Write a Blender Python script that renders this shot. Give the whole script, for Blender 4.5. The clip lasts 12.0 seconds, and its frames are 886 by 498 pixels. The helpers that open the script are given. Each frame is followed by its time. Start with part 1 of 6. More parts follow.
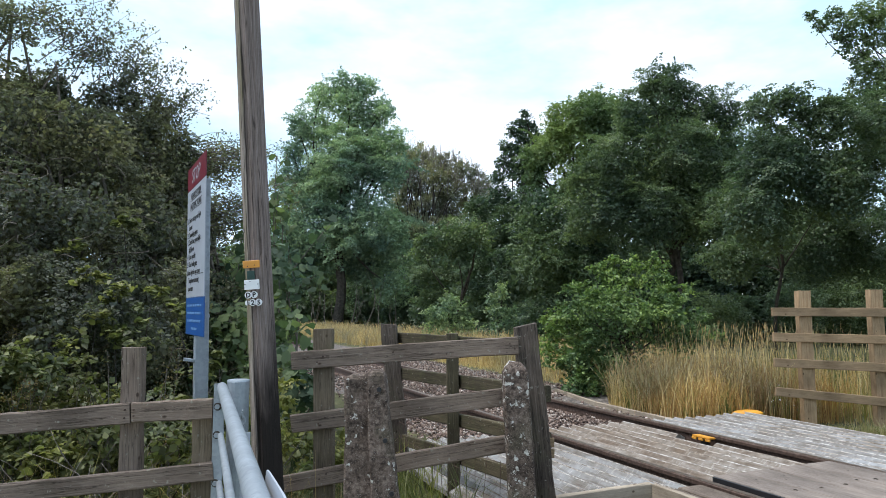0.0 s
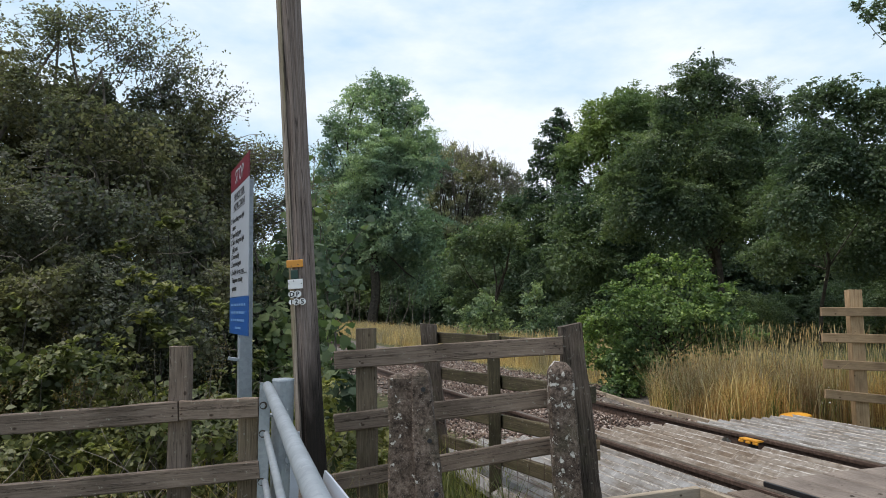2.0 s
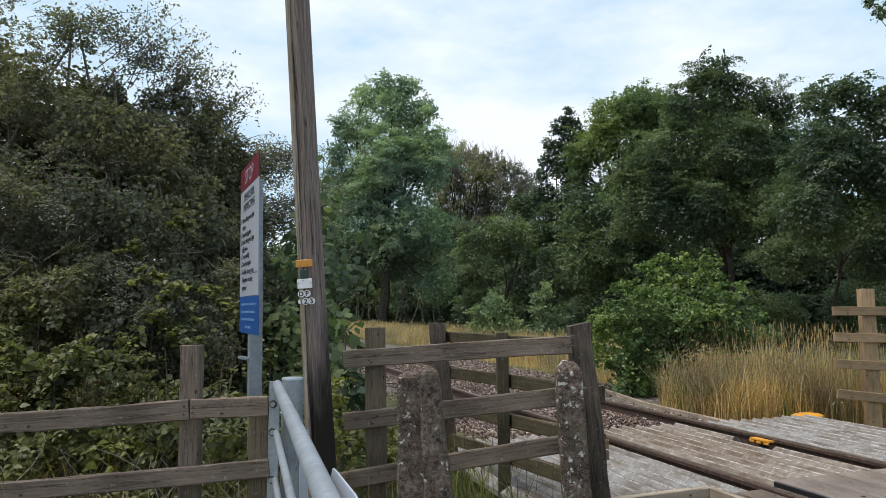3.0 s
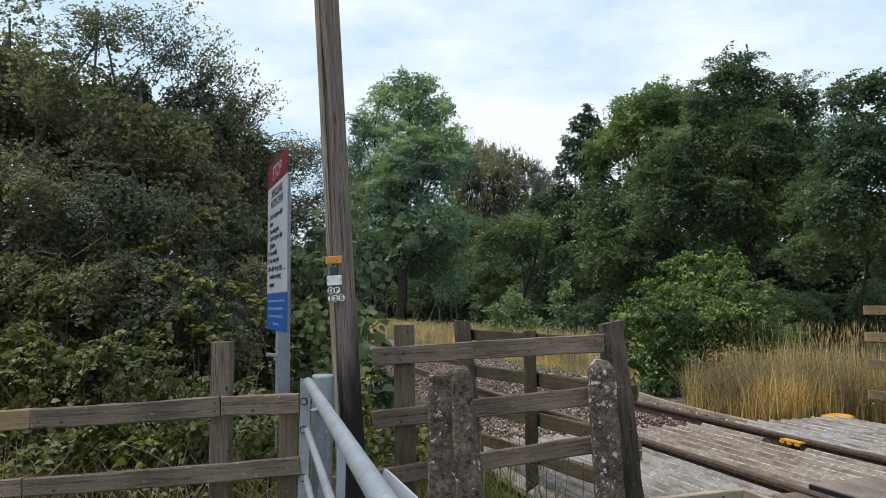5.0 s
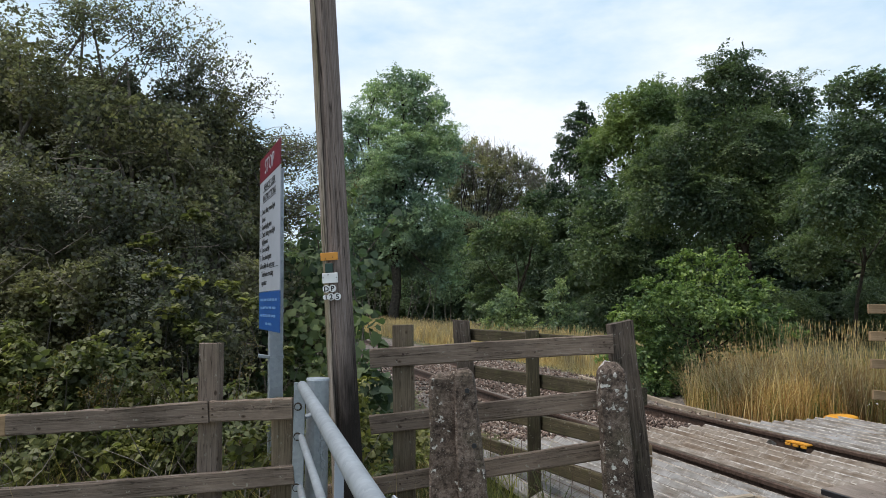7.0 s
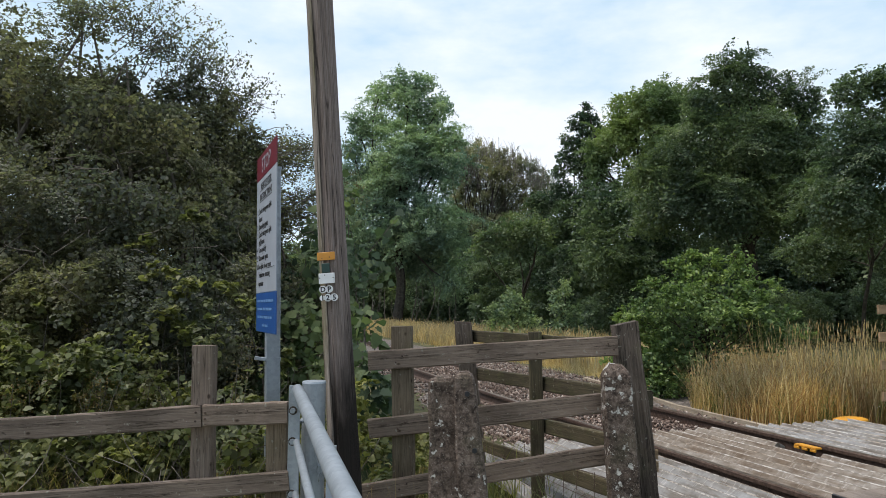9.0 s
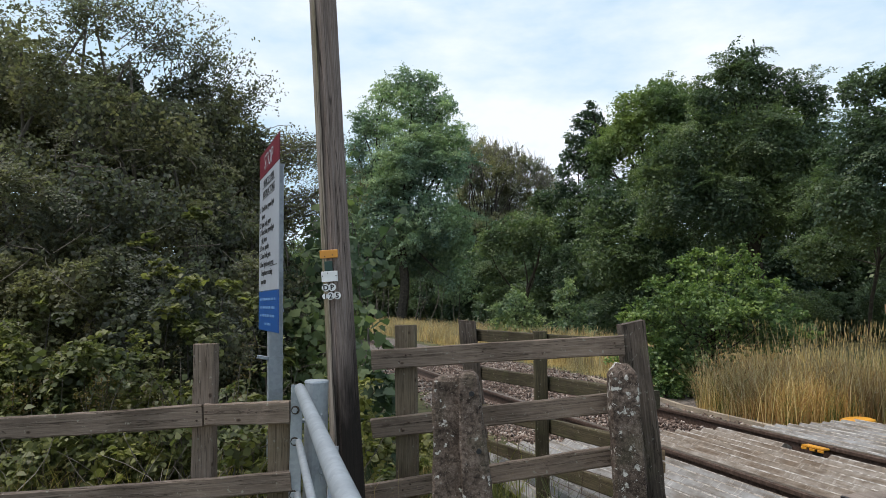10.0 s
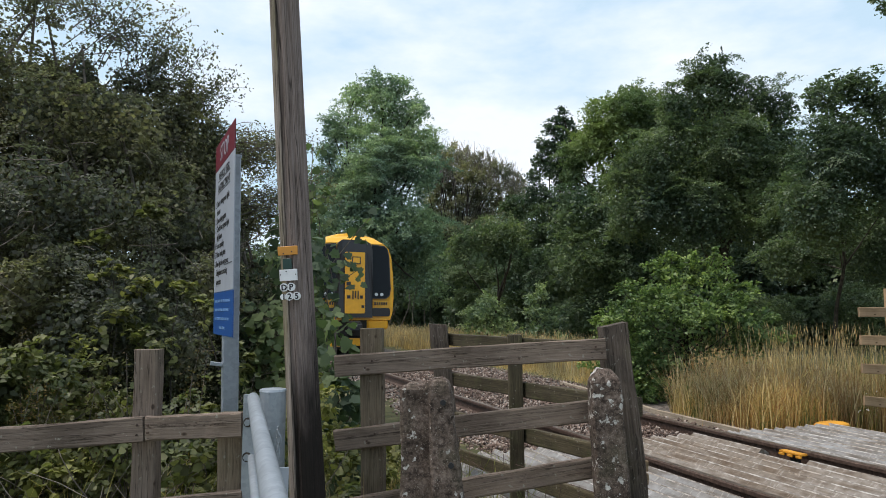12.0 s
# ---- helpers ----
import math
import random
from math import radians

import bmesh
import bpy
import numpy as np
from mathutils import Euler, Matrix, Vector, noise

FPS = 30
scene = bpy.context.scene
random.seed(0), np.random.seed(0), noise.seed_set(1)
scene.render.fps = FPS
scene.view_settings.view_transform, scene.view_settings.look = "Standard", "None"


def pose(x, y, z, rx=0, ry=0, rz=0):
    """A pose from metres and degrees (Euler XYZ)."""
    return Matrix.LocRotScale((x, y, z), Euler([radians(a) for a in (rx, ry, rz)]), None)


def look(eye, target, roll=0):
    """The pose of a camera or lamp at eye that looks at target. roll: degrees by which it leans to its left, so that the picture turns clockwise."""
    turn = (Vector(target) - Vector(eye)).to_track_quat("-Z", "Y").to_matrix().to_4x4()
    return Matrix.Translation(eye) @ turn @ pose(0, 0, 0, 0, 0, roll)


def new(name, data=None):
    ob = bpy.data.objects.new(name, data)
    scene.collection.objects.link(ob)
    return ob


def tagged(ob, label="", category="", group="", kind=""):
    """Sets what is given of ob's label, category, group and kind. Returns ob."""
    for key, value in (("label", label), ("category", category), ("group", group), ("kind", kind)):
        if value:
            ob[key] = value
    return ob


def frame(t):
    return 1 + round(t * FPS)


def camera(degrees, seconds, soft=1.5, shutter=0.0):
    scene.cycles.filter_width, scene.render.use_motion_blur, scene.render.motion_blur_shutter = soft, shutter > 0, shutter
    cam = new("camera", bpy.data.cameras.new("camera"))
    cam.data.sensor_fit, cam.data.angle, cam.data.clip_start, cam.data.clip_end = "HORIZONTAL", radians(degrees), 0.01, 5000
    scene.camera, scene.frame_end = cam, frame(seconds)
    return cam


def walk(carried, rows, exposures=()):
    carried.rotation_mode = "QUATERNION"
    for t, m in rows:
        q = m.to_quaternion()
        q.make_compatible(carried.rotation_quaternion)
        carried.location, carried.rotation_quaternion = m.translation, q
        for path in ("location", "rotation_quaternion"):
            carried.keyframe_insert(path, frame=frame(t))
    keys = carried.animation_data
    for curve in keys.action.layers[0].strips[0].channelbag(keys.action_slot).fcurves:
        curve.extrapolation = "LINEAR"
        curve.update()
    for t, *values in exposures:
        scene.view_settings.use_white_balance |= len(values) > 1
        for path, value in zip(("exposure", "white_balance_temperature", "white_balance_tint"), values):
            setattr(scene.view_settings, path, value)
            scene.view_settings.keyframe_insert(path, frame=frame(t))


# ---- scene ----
cam = camera(68.2, 12.0, soft=0.9)
PATH = [
    (0, (0.001, 0.0, 1.551), (0.0, 1.991, 1.742), 0.0),
    (0.5, (0.008, -0.009, 1.547), (-0.037, 1.981, 1.74), -0.0),
    (1, (-0.052, 0.014, 1.548), (-0.128, 2.003, 1.738), 0.1),
    (1.5, (-0.058, 0.034, 1.548), (-0.148, 2.023, 1.737), 0.0),
    (2, (-0.056, 0.038, 1.547), (-0.158, 2.026, 1.738), -0.0),
    (2.5, (-0.049, 0.035, 1.547), (-0.167, 2.022, 1.738), -0.0),
    (3, (-0.049, 0.027, 1.547), (-0.18, 2.013, 1.736), 0.0),
    (3.2, (-0.043, 0.03, 1.544), (-0.183, 2.016, 1.735), -0.0),
    (5, (-0.133, 0.068, 1.543), (-0.314, 2.051, 1.726), 0.2),
    (5.5, (-0.16, 0.082, 1.541), (-0.335, 2.066, 1.724), 0.3),
    (6, (-0.141, 0.125, 1.541), (-0.302, 2.11, 1.722), 0.1),
    (6.5, (-0.12, 0.197, 1.549), (-0.276, 2.183, 1.729), 0.0),
    (7, (-0.194, 0.252, 1.548), (-0.355, 2.237, 1.726), 0.2),
    (9, (-0.175, 0.345, 1.544), (-0.35, 2.329, 1.727), 0.1),
    (9.5, (-0.175, 0.366, 1.546), (-0.361, 2.349, 1.727), 0.1),
    (10, (-0.18, 0.387, 1.542), (-0.367, 2.37, 1.722), 0.2),
    (10.5, (-0.273, 0.457, 1.531), (-0.424, 2.444, 1.707), 0.3),
    (11, (-0.296, 0.542, 1.523), (-0.387, 2.532, 1.7), 0.3),
    (11.5, (-0.221, 0.62, 1.535), (-0.312, 2.609, 1.721), 0.0),
    (12, (-0.196, 0.643, 1.524), (-0.295, 2.631, 1.72), 0.1),
]
EXPOSURES = [(0, 0.67, 5950, 13), (0.6, 0.46, 6200, 13), (1.2, 0.35, 6400, 15), (2.5, 0.33, 6400, 15), (12, 0.33, 6400, 15)]
walk(cam, [(t, look(eye, target, roll)) for t, eye, target, roll in PATH], EXPOSURES)


# ---------------------------------------------------------------- light
world = bpy.data.worlds.new("sky")
scene.world = world
world.use_nodes = True
wn, wl = world.node_tree.nodes, world.node_tree.links
SUN_UP, SUN_ROUND = radians(66), radians(258)
sky = wn.new("ShaderNodeTexSky")
sky.sky_type, sky.sun_disc = "NISHITA", False
sky.sun_elevation, sky.sun_rotation = SUN_UP, SUN_ROUND
sky.air_density, sky.dust_density = 1.0, 2.0
wcoord = wn.new("ShaderNodeTexCoord")
wmap = wn.new("ShaderNodeMapping")
wmap.inputs["Scale"].default_value = (1.7, 1.7, 4.2)
wmap.inputs["Location"].default_value = (0.1, 0.7, 0.2)
wnoise = wn.new("ShaderNodeTexNoise")
wnoise.inputs["Scale"].default_value, wnoise.inputs["Detail"].default_value = 1.9, 6
wnoise.inputs["Roughness"].default_value = 0.55
wramp = wn.new("ShaderNodeValToRGB")
wramp.color_ramp.elements[0].position, wramp.color_ramp.elements[1].position = 0.43, 0.66
wmix = wn.new("ShaderNodeMixRGB")
wmix.inputs["Color2"].default_value = (6.4, 7.0, 7.5, 1)
wveil = wn.new("ShaderNodeMixRGB")
wveil.inputs["Fac"].default_value = 0.75
wveil.inputs["Color2"].default_value = (4.75, 6.35, 7.1, 1)
wl.new(wcoord.outputs["Generated"], wmap.inputs["Vector"])
wl.new(wmap.outputs["Vector"], wnoise.inputs["Vector"])
wl.new(wnoise.outputs["Fac"], wramp.inputs["Fac"])
wl.new(sky.outputs["Color"], wveil.inputs["Color1"])
wl.new(wveil.outputs["Color"], wmix.inputs["Color1"])
wl.new(wramp.outputs["Color"], wmix.inputs["Fac"])
wl.new(wmix.outputs["Color"], wn["Background"].inputs["Color"])
wn["Background"].inputs["Strength"].default_value = 0.12
sun = new("sun", bpy.data.lights.new("sun", "SUN"))
sun.data.energy, sun.data.angle, sun.data.color = 2.7, radians(30), (1.0, 0.93, 0.82)
SUN_DIR = Vector((math.sin(SUN_ROUND) * math.cos(SUN_UP), math.cos(SUN_ROUND) * math.cos(SUN_UP), math.sin(SUN_UP)))
sun.matrix_world = look(SUN_DIR * 50, (0, 0, 0))


# ---------------------------------------------------------------- materials
def nodes_of(name):
    mat = bpy.data.materials.new(name)
    mat.use_nodes = True
    nt = mat.node_tree
    return mat, nt.nodes, nt.links, nt.nodes["Principled BSDF"]


def ramp_of(n, stops):
    r = n.new("ShaderNodeValToRGB")
    while len(r.color_ramp.elements) < len(stops):
        r.color_ramp.elements.new(0.5)
    for e, (p, c) in zip(r.color_ramp.elements, stops):
        e.position, e.color = p, (*c, 1)
    return r


def noise_of(n, l, scale, detail=5, stretch=(1, 1, 1), rough=0.6, space="Object"):
    tc, mp, tx = n.new("ShaderNodeTexCoord"), n.new("ShaderNodeMapping"), n.new("ShaderNodeTexNoise")
    mp.inputs["Scale"].default_value = stretch
    tx.inputs["Scale"].default_value, tx.inputs["Detail"].default_value, tx.inputs["Roughness"].default_value = scale, detail, rough
    l.new(tc.outputs[space], mp.inputs["Vector"])
    l.new(mp.outputs["Vector"], tx.inputs["Vector"])
    return tx


def bump_of(n, l, height, bsdf, strength, distance):
    b = n.new("ShaderNodeBump")
    b.inputs["Strength"].default_value, b.inputs["Distance"].default_value = strength, distance
    l.new(height, b.inputs["Height"])
    l.new(b.outputs["Normal"], bsdf.inputs["Normal"])


def mix_of(n, l, kind, fac, a, b):
    m = n.new("ShaderNodeMixRGB")
    m.blend_type = kind
    for key, v in (("Fac", fac), ("Color1", a), ("Color2", b)):
        if hasattr(v, "is_linked"):
            l.new(v, m.inputs[key])
        elif key == "Fac":
            m.inputs[key].default_value = v
        else:
            m.inputs[key].default_value = (*v, 1)
    return m.outputs["Color"]


def wood(name, dark, mid, light, rough=0.85, moss=0.0, depth=0.004, grain=26, cracks=0.8, streak=0.3):
    """Sawn timber, the grain along local z: fibres, drying cracks, stains and a little algae."""
    mat, n, l, b = nodes_of(name)
    fine = noise_of(n, l, 1.0, 8, (grain * 7, grain * 7, 4.0), 0.75)
    band = noise_of(n, l, 1.0, 6, (grain * 2, grain * 2, 1.2), 0.65)
    both, half = n.new("ShaderNodeMath"), n.new("ShaderNodeMath")
    both.operation, both.inputs[1].default_value = "MULTIPLY", streak
    half.operation, half.inputs[1].default_value = "MULTIPLY_ADD", 1.0 - streak
    l.new(band.outputs["Fac"], both.inputs[0])
    l.new(fine.outputs["Fac"], half.inputs[0])
    l.new(both.outputs["Value"], half.inputs[2])
    broad = noise_of(n, l, 3.4, 5, (1, 1, 0.6))
    info = n.new("ShaderNodeObjectInfo")
    r = ramp_of(n, [(0.33, dark), (0.5, mid), (0.67, light)])
    l.new(half.outputs["Value"], r.inputs["Fac"])
    r2 = ramp_of(n, [(0.32, (0.42, 0.40, 0.38)), (0.5, (0.85, 0.84, 0.82)), (0.68, (1.2, 1.18, 1.12))])
    l.new(broad.outputs["Fac"], r2.inputs["Fac"])
    col = mix_of(n, l, "MULTIPLY", 0.85, r.outputs["Color"], r2.outputs["Color"])
    r3 = ramp_of(n, [(0.0, (0.72, 0.72, 0.72)), (1.0, (1.18, 1.15, 1.1))])
    l.new(info.outputs["Random"], r3.inputs["Fac"])
    col = mix_of(n, l, "MULTIPLY", 0.7, col, r3.outputs["Color"])
    crack = noise_of(n, l, 1.0, 4, (grain * 1.5, grain * 1.5, 1.3), 0.55)
    rc = ramp_of(n, [(0.487, (1, 1, 1)), (0.497, (0.16, 0.14, 0.13)), (0.503, (0.16, 0.14, 0.13)), (0.513, (1, 1, 1))])
    l.new(crack.outputs["Fac"], rc.inputs["Fac"])
    col = mix_of(n, l, "MULTIPLY", cracks, col, rc.outputs["Color"])
    # knots
    kc, km, kv = n.new("ShaderNodeTexCoord"), n.new("ShaderNodeMapping"), n.new("ShaderNodeTexVoronoi")
    km.inputs["Scale"].default_value = (10, 10, 6.5)
    kv.inputs["Scale"].default_value = 1.0
    l.new(kc.outputs["Object"], km.inputs["Vector"])
    l.new(km.outputs["Vector"], kv.inputs["Vector"])
    rk = ramp_of(n, [(0.045, (0.14, 0.11, 0.09)), (0.075, (0.6, 0.55, 0.5)), (0.10, (1, 1, 1))])
    l.new(kv.outputs["Distance"], rk.inputs["Fac"])
    col = mix_of(n, l, "MULTIPLY", 0.85, col, rk.outputs["Color"])
    if moss:
        mo = noise_of(n, l, 6.0, 6)
        rm = ramp_of(n, [(0.52, (0, 0, 0)), (0.74, (moss, moss, moss))])
        l.new(mo.outputs["Fac"], rm.inputs["Fac"])
        col = mix_of(n, l, "MIX", rm.outputs["Color"], col, (0.075, 0.085, 0.03))
        li = noise_of(n, l, 38.0, 5)
        rl = ramp_of(n, [(0.645, (0, 0, 0)), (0.68, (0.6, 0.6, 0.6))])
        l.new(li.outputs["Fac"], rl.inputs["Fac"])
        col = mix_of(n, l, "MIX", rl.outputs["Color"], col, (0.30, 0.29, 0.24))
    l.new(col, b.inputs["Base Color"])
    b.inputs["Roughness"].default_value = rough
    b.inputs["Specular IOR Level"].default_value = 0.25
    hgt = mix_of(n, l, "MULTIPLY", 1.0, half.outputs["Value"], rc.outputs["Color"])
    bump_of(n, l, hgt, b, 0.9, depth)
    return mat


def mottled(name, stops, scale, rough=0.8, metal=0.0, depth=0.003, stains=None, spec=0.3, ticks=0.0):
    mat, n, l, b = nodes_of(name)
    tx = noise_of(n, l, scale, 7)
    r = ramp_of(n, stops)
    l.new(tx.outputs["Fac"], r.inputs["Fac"])
    col = r.outputs["Color"]
    if stains:
        big = noise_of(n, l, scale * 0.13, 4)
        rs = ramp_of(n, [(0.35, stains), (0.65, (1, 1, 1))])
        l.new(big.outputs["Fac"], rs.inputs["Fac"])
        col = mix_of(n, l, "MULTIPLY", 1.0, col, rs.outputs["Color"])
    if ticks:
        worn = noise_of(n, l, 1.0, 3, (7, 42, 7))
        rw = ramp_of(n, [(0.58, (0, 0, 0)), (0.66, (ticks, ticks, ticks))])
        l.new(worn.outputs["Fac"], rw.inputs["Fac"])
        col = mix_of(n, l, "MIX", rw.outputs["Color"], col, (0.46, 0.44, 0.41))
        mud = noise_of(n, l, 1.0, 5, (22, 3.0, 8))
        rd = ramp_of(n, [(0.36, (0.58, 0.50, 0.42)), (0.56, (1, 1, 1))])
        l.new(mud.outputs["Fac"], rd.inputs["Fac"])
        col = mix_of(n, l, "MULTIPLY", 0.9, col, rd.outputs["Color"])
    l.new(col, b.inputs["Base Color"])
    b.inputs["Roughness"].default_value, b.inputs["Metallic"].default_value = rough, metal
    b.inputs["Specular IOR Level"].default_value = spec
    if depth:
        bump_of(n, l, tx.outputs["Fac"], b, 0.7, depth)
    return mat


def concrete(name, lichen=0.64):
    mat, n, l, b = nodes_of(name)
    tx = noise_of(n, l, 46, 7, rough=0.75)
    r = ramp_of(n, [(0.36, (0.031, 0.024, 0.020)), (0.49, (0.104, 0.080, 0.067)), (0.63, (0.205, 0.166, 0.142))])
    l.new(tx.outputs["Fac"], r.inputs["Fac"])
    broad = noise_of(n, l, 7, 5)
    rb = ramp_of(n, [(0.36, (0.62, 0.58, 0.55)), (0.62, (1.18, 1.14, 1.10))])
    l.new(broad.outputs["Fac"], rb.inputs["Fac"])
    col = mix_of(n, l, "MULTIPLY", 1.0, r.outputs["Color"], rb.outputs["Color"])
    tc, vo = n.new("ShaderNodeTexCoord"), n.new("ShaderNodeTexVoronoi")
    vo.inputs["Scale"].default_value = 125
    l.new(tc.outputs["Object"], vo.inputs["Vector"])
    rv = ramp_of(n, [(0.20, (0.9, 0.9, 0.9)), (0.27, (0.0, 0.0, 0.0))])
    l.new(vo.outputs["Distance"], rv.inputs["Fac"])
    grit = noise_of(n, l, 20, 3)
    rg = ramp_of(n, [(0.42, (0.15, 0.15, 0.15)), (0.58, (1, 1, 1))])
    l.new(grit.outputs["Fac"], rg.inputs["Fac"])
    col = mix_of(n, l, "MIX", mix_of(n, l, "MULTIPLY", 1.0, rv.outputs["Color"], rg.outputs["Color"]), col, (0.30, 0.265, 0.23))
    li = noise_of(n, l, 19, 6, rough=0.6)
    rl = ramp_of(n, [(lichen, (0, 0, 0)), (lichen + 0.012, (0.95, 0.95, 0.95))])
    l.new(li.outputs["Fac"], rl.inputs["Fac"])
    flake = noise_of(n, l, 70, 4)
    rf = ramp_of(n, [(0.40, (0.30, 0.28, 0.25)), (0.60, (0.60, 0.58, 0.54))])
    l.new(flake.outputs["Fac"], rf.inputs["Fac"])
    col = mix_of(n, l, "MIX", rl.outputs["Color"], col, rf.outputs["Color"])
    mo = noise_of(n, l, 4, 4)
    rm = ramp_of(n, [(0.52, (0, 0, 0)), (0.7, (0.5, 0.5, 0.5))])
    l.new(mo.outputs["Fac"], rm.inputs["Fac"])
    col = mix_of(n, l, "MIX", rm.outputs["Color"], col, (0.06, 0.06, 0.035))
    l.new(col, b.inputs["Base Color"])
    b.inputs["Roughness"].default_value = 0.92
    b.inputs["Specular IOR Level"].default_value = 0.2
    bump_of(n, l, tx.outputs["Fac"], b, 1.0, 0.006)
    return mat


def galvanised(name):
    mat, n, l, b = nodes_of(name)
    tc, vo = n.new("ShaderNodeTexCoord"), n.new("ShaderNodeTexVoronoi")
    vo.inputs["Scale"].default_value = 60
    l.new(tc.outputs["Object"], vo.inputs["Vector"])
    r = ramp_of(n, [(0.0, (0.30, 0.335, 0.37)), (1.0, (0.38, 0.42, 0.46))])
    l.new(vo.outputs["Color"], r.inputs["Fac"])
    tx = noise_of(n, l, 9, 6)
    r2 = ramp_of(n, [(0.3, (0.74, 0.74, 0.74)), (0.65, (0.96, 0.96, 0.96))])
    l.new(tx.outputs["Fac"], r2.inputs["Fac"])
    l.new(mix_of(n, l, "MULTIPLY", 1.0, r.outputs["Color"], r2.outputs["Color"]), b.inputs["Base Color"])
    b.inputs["Metallic"].default_value, b.inputs["Roughness"].default_value = 0.55, 0.5
    bump_of(n, l, tx.outputs["Fac"], b, 0.2, 0.002)
    return mat


def foliage(name, dark, mid, light, translucent=0.45, gloss=0.5, patch=0.5):
    mat, n, l, b = nodes_of(name)
    geo = n.new("ShaderNodeNewGeometry")
    r = ramp_of(n, [(0.0, dark), (0.55, mid), (1.0, light)])
    l.new(geo.outputs["Random Per Island"], r.inputs["Fac"])
    tx = noise_of(n, l, patch, 3, space="Object")
    r2 = ramp_of(n, [(0.41, (0.66, 0.72, 0.78)), (0.60, (1.30, 1.22, 0.96))])
    l.new(tx.outputs["Fac"], r2.inputs["Fac"])
    col = mix_of(n, l, "MULTIPLY", 1.0, r.outputs["Color"], r2.outputs["Color"])
    l.new(col, b.inputs["Base Color"])
    b.inputs["Roughness"].default_value = gloss
    b.inputs["Specular IOR Level"].default_value = 0.42
    tr, mx = n.new("ShaderNodeBsdfTranslucent"), n.new("ShaderNodeMixShader")
    l.new(mix_of(n, l, "MULTIPLY", 1.0, col, (1.0, 1.12, 0.7)), tr.inputs["Color"])
    mx.inputs["Fac"].default_value = translucent
    l.new(b.outputs["BSDF"], mx.inputs[1])
    l.new(tr.outputs["BSDF"], mx.inputs[2])
    l.new(mx.outputs["Shader"], n["Material Output"].inputs["Surface"])
    return mat


def paint(name, colour, rough=0.45, dirt=0.25, metal=0.0):
    mat, n, l, b = nodes_of(name)
    tx = noise_of(n, l, 6, 6)
    k = tuple(c * (1 - dirt) for c in colour)
    r = ramp_of(n, [(0.3, k), (0.62, colour)])
    l.new(tx.outputs["Fac"], r.inputs["Fac"])
    l.new(r.outputs["Color"], b.inputs["Base Color"])
    b.inputs["Roughness"].default_value, b.inputs["Metallic"].default_value = rough, metal
    return mat


M_OLD = wood("weathered_wood", (0.110, 0.083, 0.067), (0.196, 0.153, 0.126), (0.288, 0.238, 0.203), moss=0.13, cracks=0.8, streak=0.12)
M_MOSSY = wood("mossy_wood", (0.030, 0.025, 0.016), (0.080, 0.068, 0.043), (0.150, 0.130, 0.086), moss=0.7, cracks=0.5)
M_DARKWOOD = wood("dark_weathered_wood", (0.040, 0.030, 0.024), (0.130, 0.102, 0.083), (0.235, 0.195, 0.165), moss=0.3, depth=0.010, grain=16, cracks=0.7)
M_POST = wood("post_wood", (0.085, 0.064, 0.044), (0.20, 0.155, 0.110), (0.30, 0.245, 0.182), moss=0.4, cracks=0.5, streak=0.25)
M_NEW = wood("new_wood", (0.20, 0.130, 0.074), (0.33, 0.231, 0.138), (0.42, 0.308, 0.20), grain=14, depth=0.001, cracks=0.25)
M_DECK = wood("deck_wood", (0.135, 0.110, 0.096), (0.195, 0.165, 0.146), (0.26, 0.226, 0.203), depth=0.002, grain=12, cracks=0.15, streak=0.12)
M_DECKSIDE = wood("brown_deck_wood", (0.10, 0.075, 0.060), (0.175, 0.138, 0.112), (0.25, 0.205, 0.17), depth=0.002, grain=12, cracks=0.3, streak=0.2)
M_NEWGREY = wood("greying_sawn_wood", (0.22, 0.18, 0.135), (0.33, 0.28, 0.22), (0.42, 0.37, 0.305), grain=14, depth=0.001, cracks=0.2)
M_SLEEPER = wood("sleeper_wood", (0.02, 0.016, 0.013), (0.06, 0.05, 0.042), (0.12, 0.10, 0.085))
M_CONC = concrete("lichened_concrete", 0.63)
M_CONC_PALE = concrete("much_lichened_concrete", 0.575)
M_GALV = galvanised("galvanised_steel")
M_GUARD = mottled("grey_guard", [(0.25, (0.135, 0.114, 0.093)), (0.5, (0.218, 0.194, 0.168)), (0.75, (0.305, 0.282, 0.256))], 13, 0.8, depth=0.003, stains=(0.60, 0.50, 0.40), ticks=0.3)
M_GUARD_FAR = mottled("pale_grey_guard", [(0.25, (0.165, 0.163, 0.160)), (0.5, (0.240, 0.244, 0.245)), (0.75, (0.315, 0.323, 0.327))], 13, 0.8, depth=0.003, stains=(0.72, 0.66, 0.60), ticks=0.35)
# paler tone paints the skylight caught along each rib's top edge
M_GUARD_EDGE = mottled("sky_lit_guard_edge", [(0.42, (0.20, 0.185, 0.168)), (0.56, (0.47, 0.45, 0.425))], 20, 0.8, depth=0.001, stains=(0.6, 0.5, 0.4))
M_RUST = mottled("rail_rust", [(0.3, (0.036, 0.022, 0.016)), (0.55, (0.088, 0.057, 0.044)), (0.8, (0.150, 0.104, 0.082))], 30, 0.7, 0.2)
M_HEAD = mottled("rail_head", [(0.3, (0.10, 0.065, 0.045)), (0.6, (0.22, 0.165, 0.13)), (0.8, (0.34, 0.28, 0.24))], 14, 0.4, 0.75, depth=0)
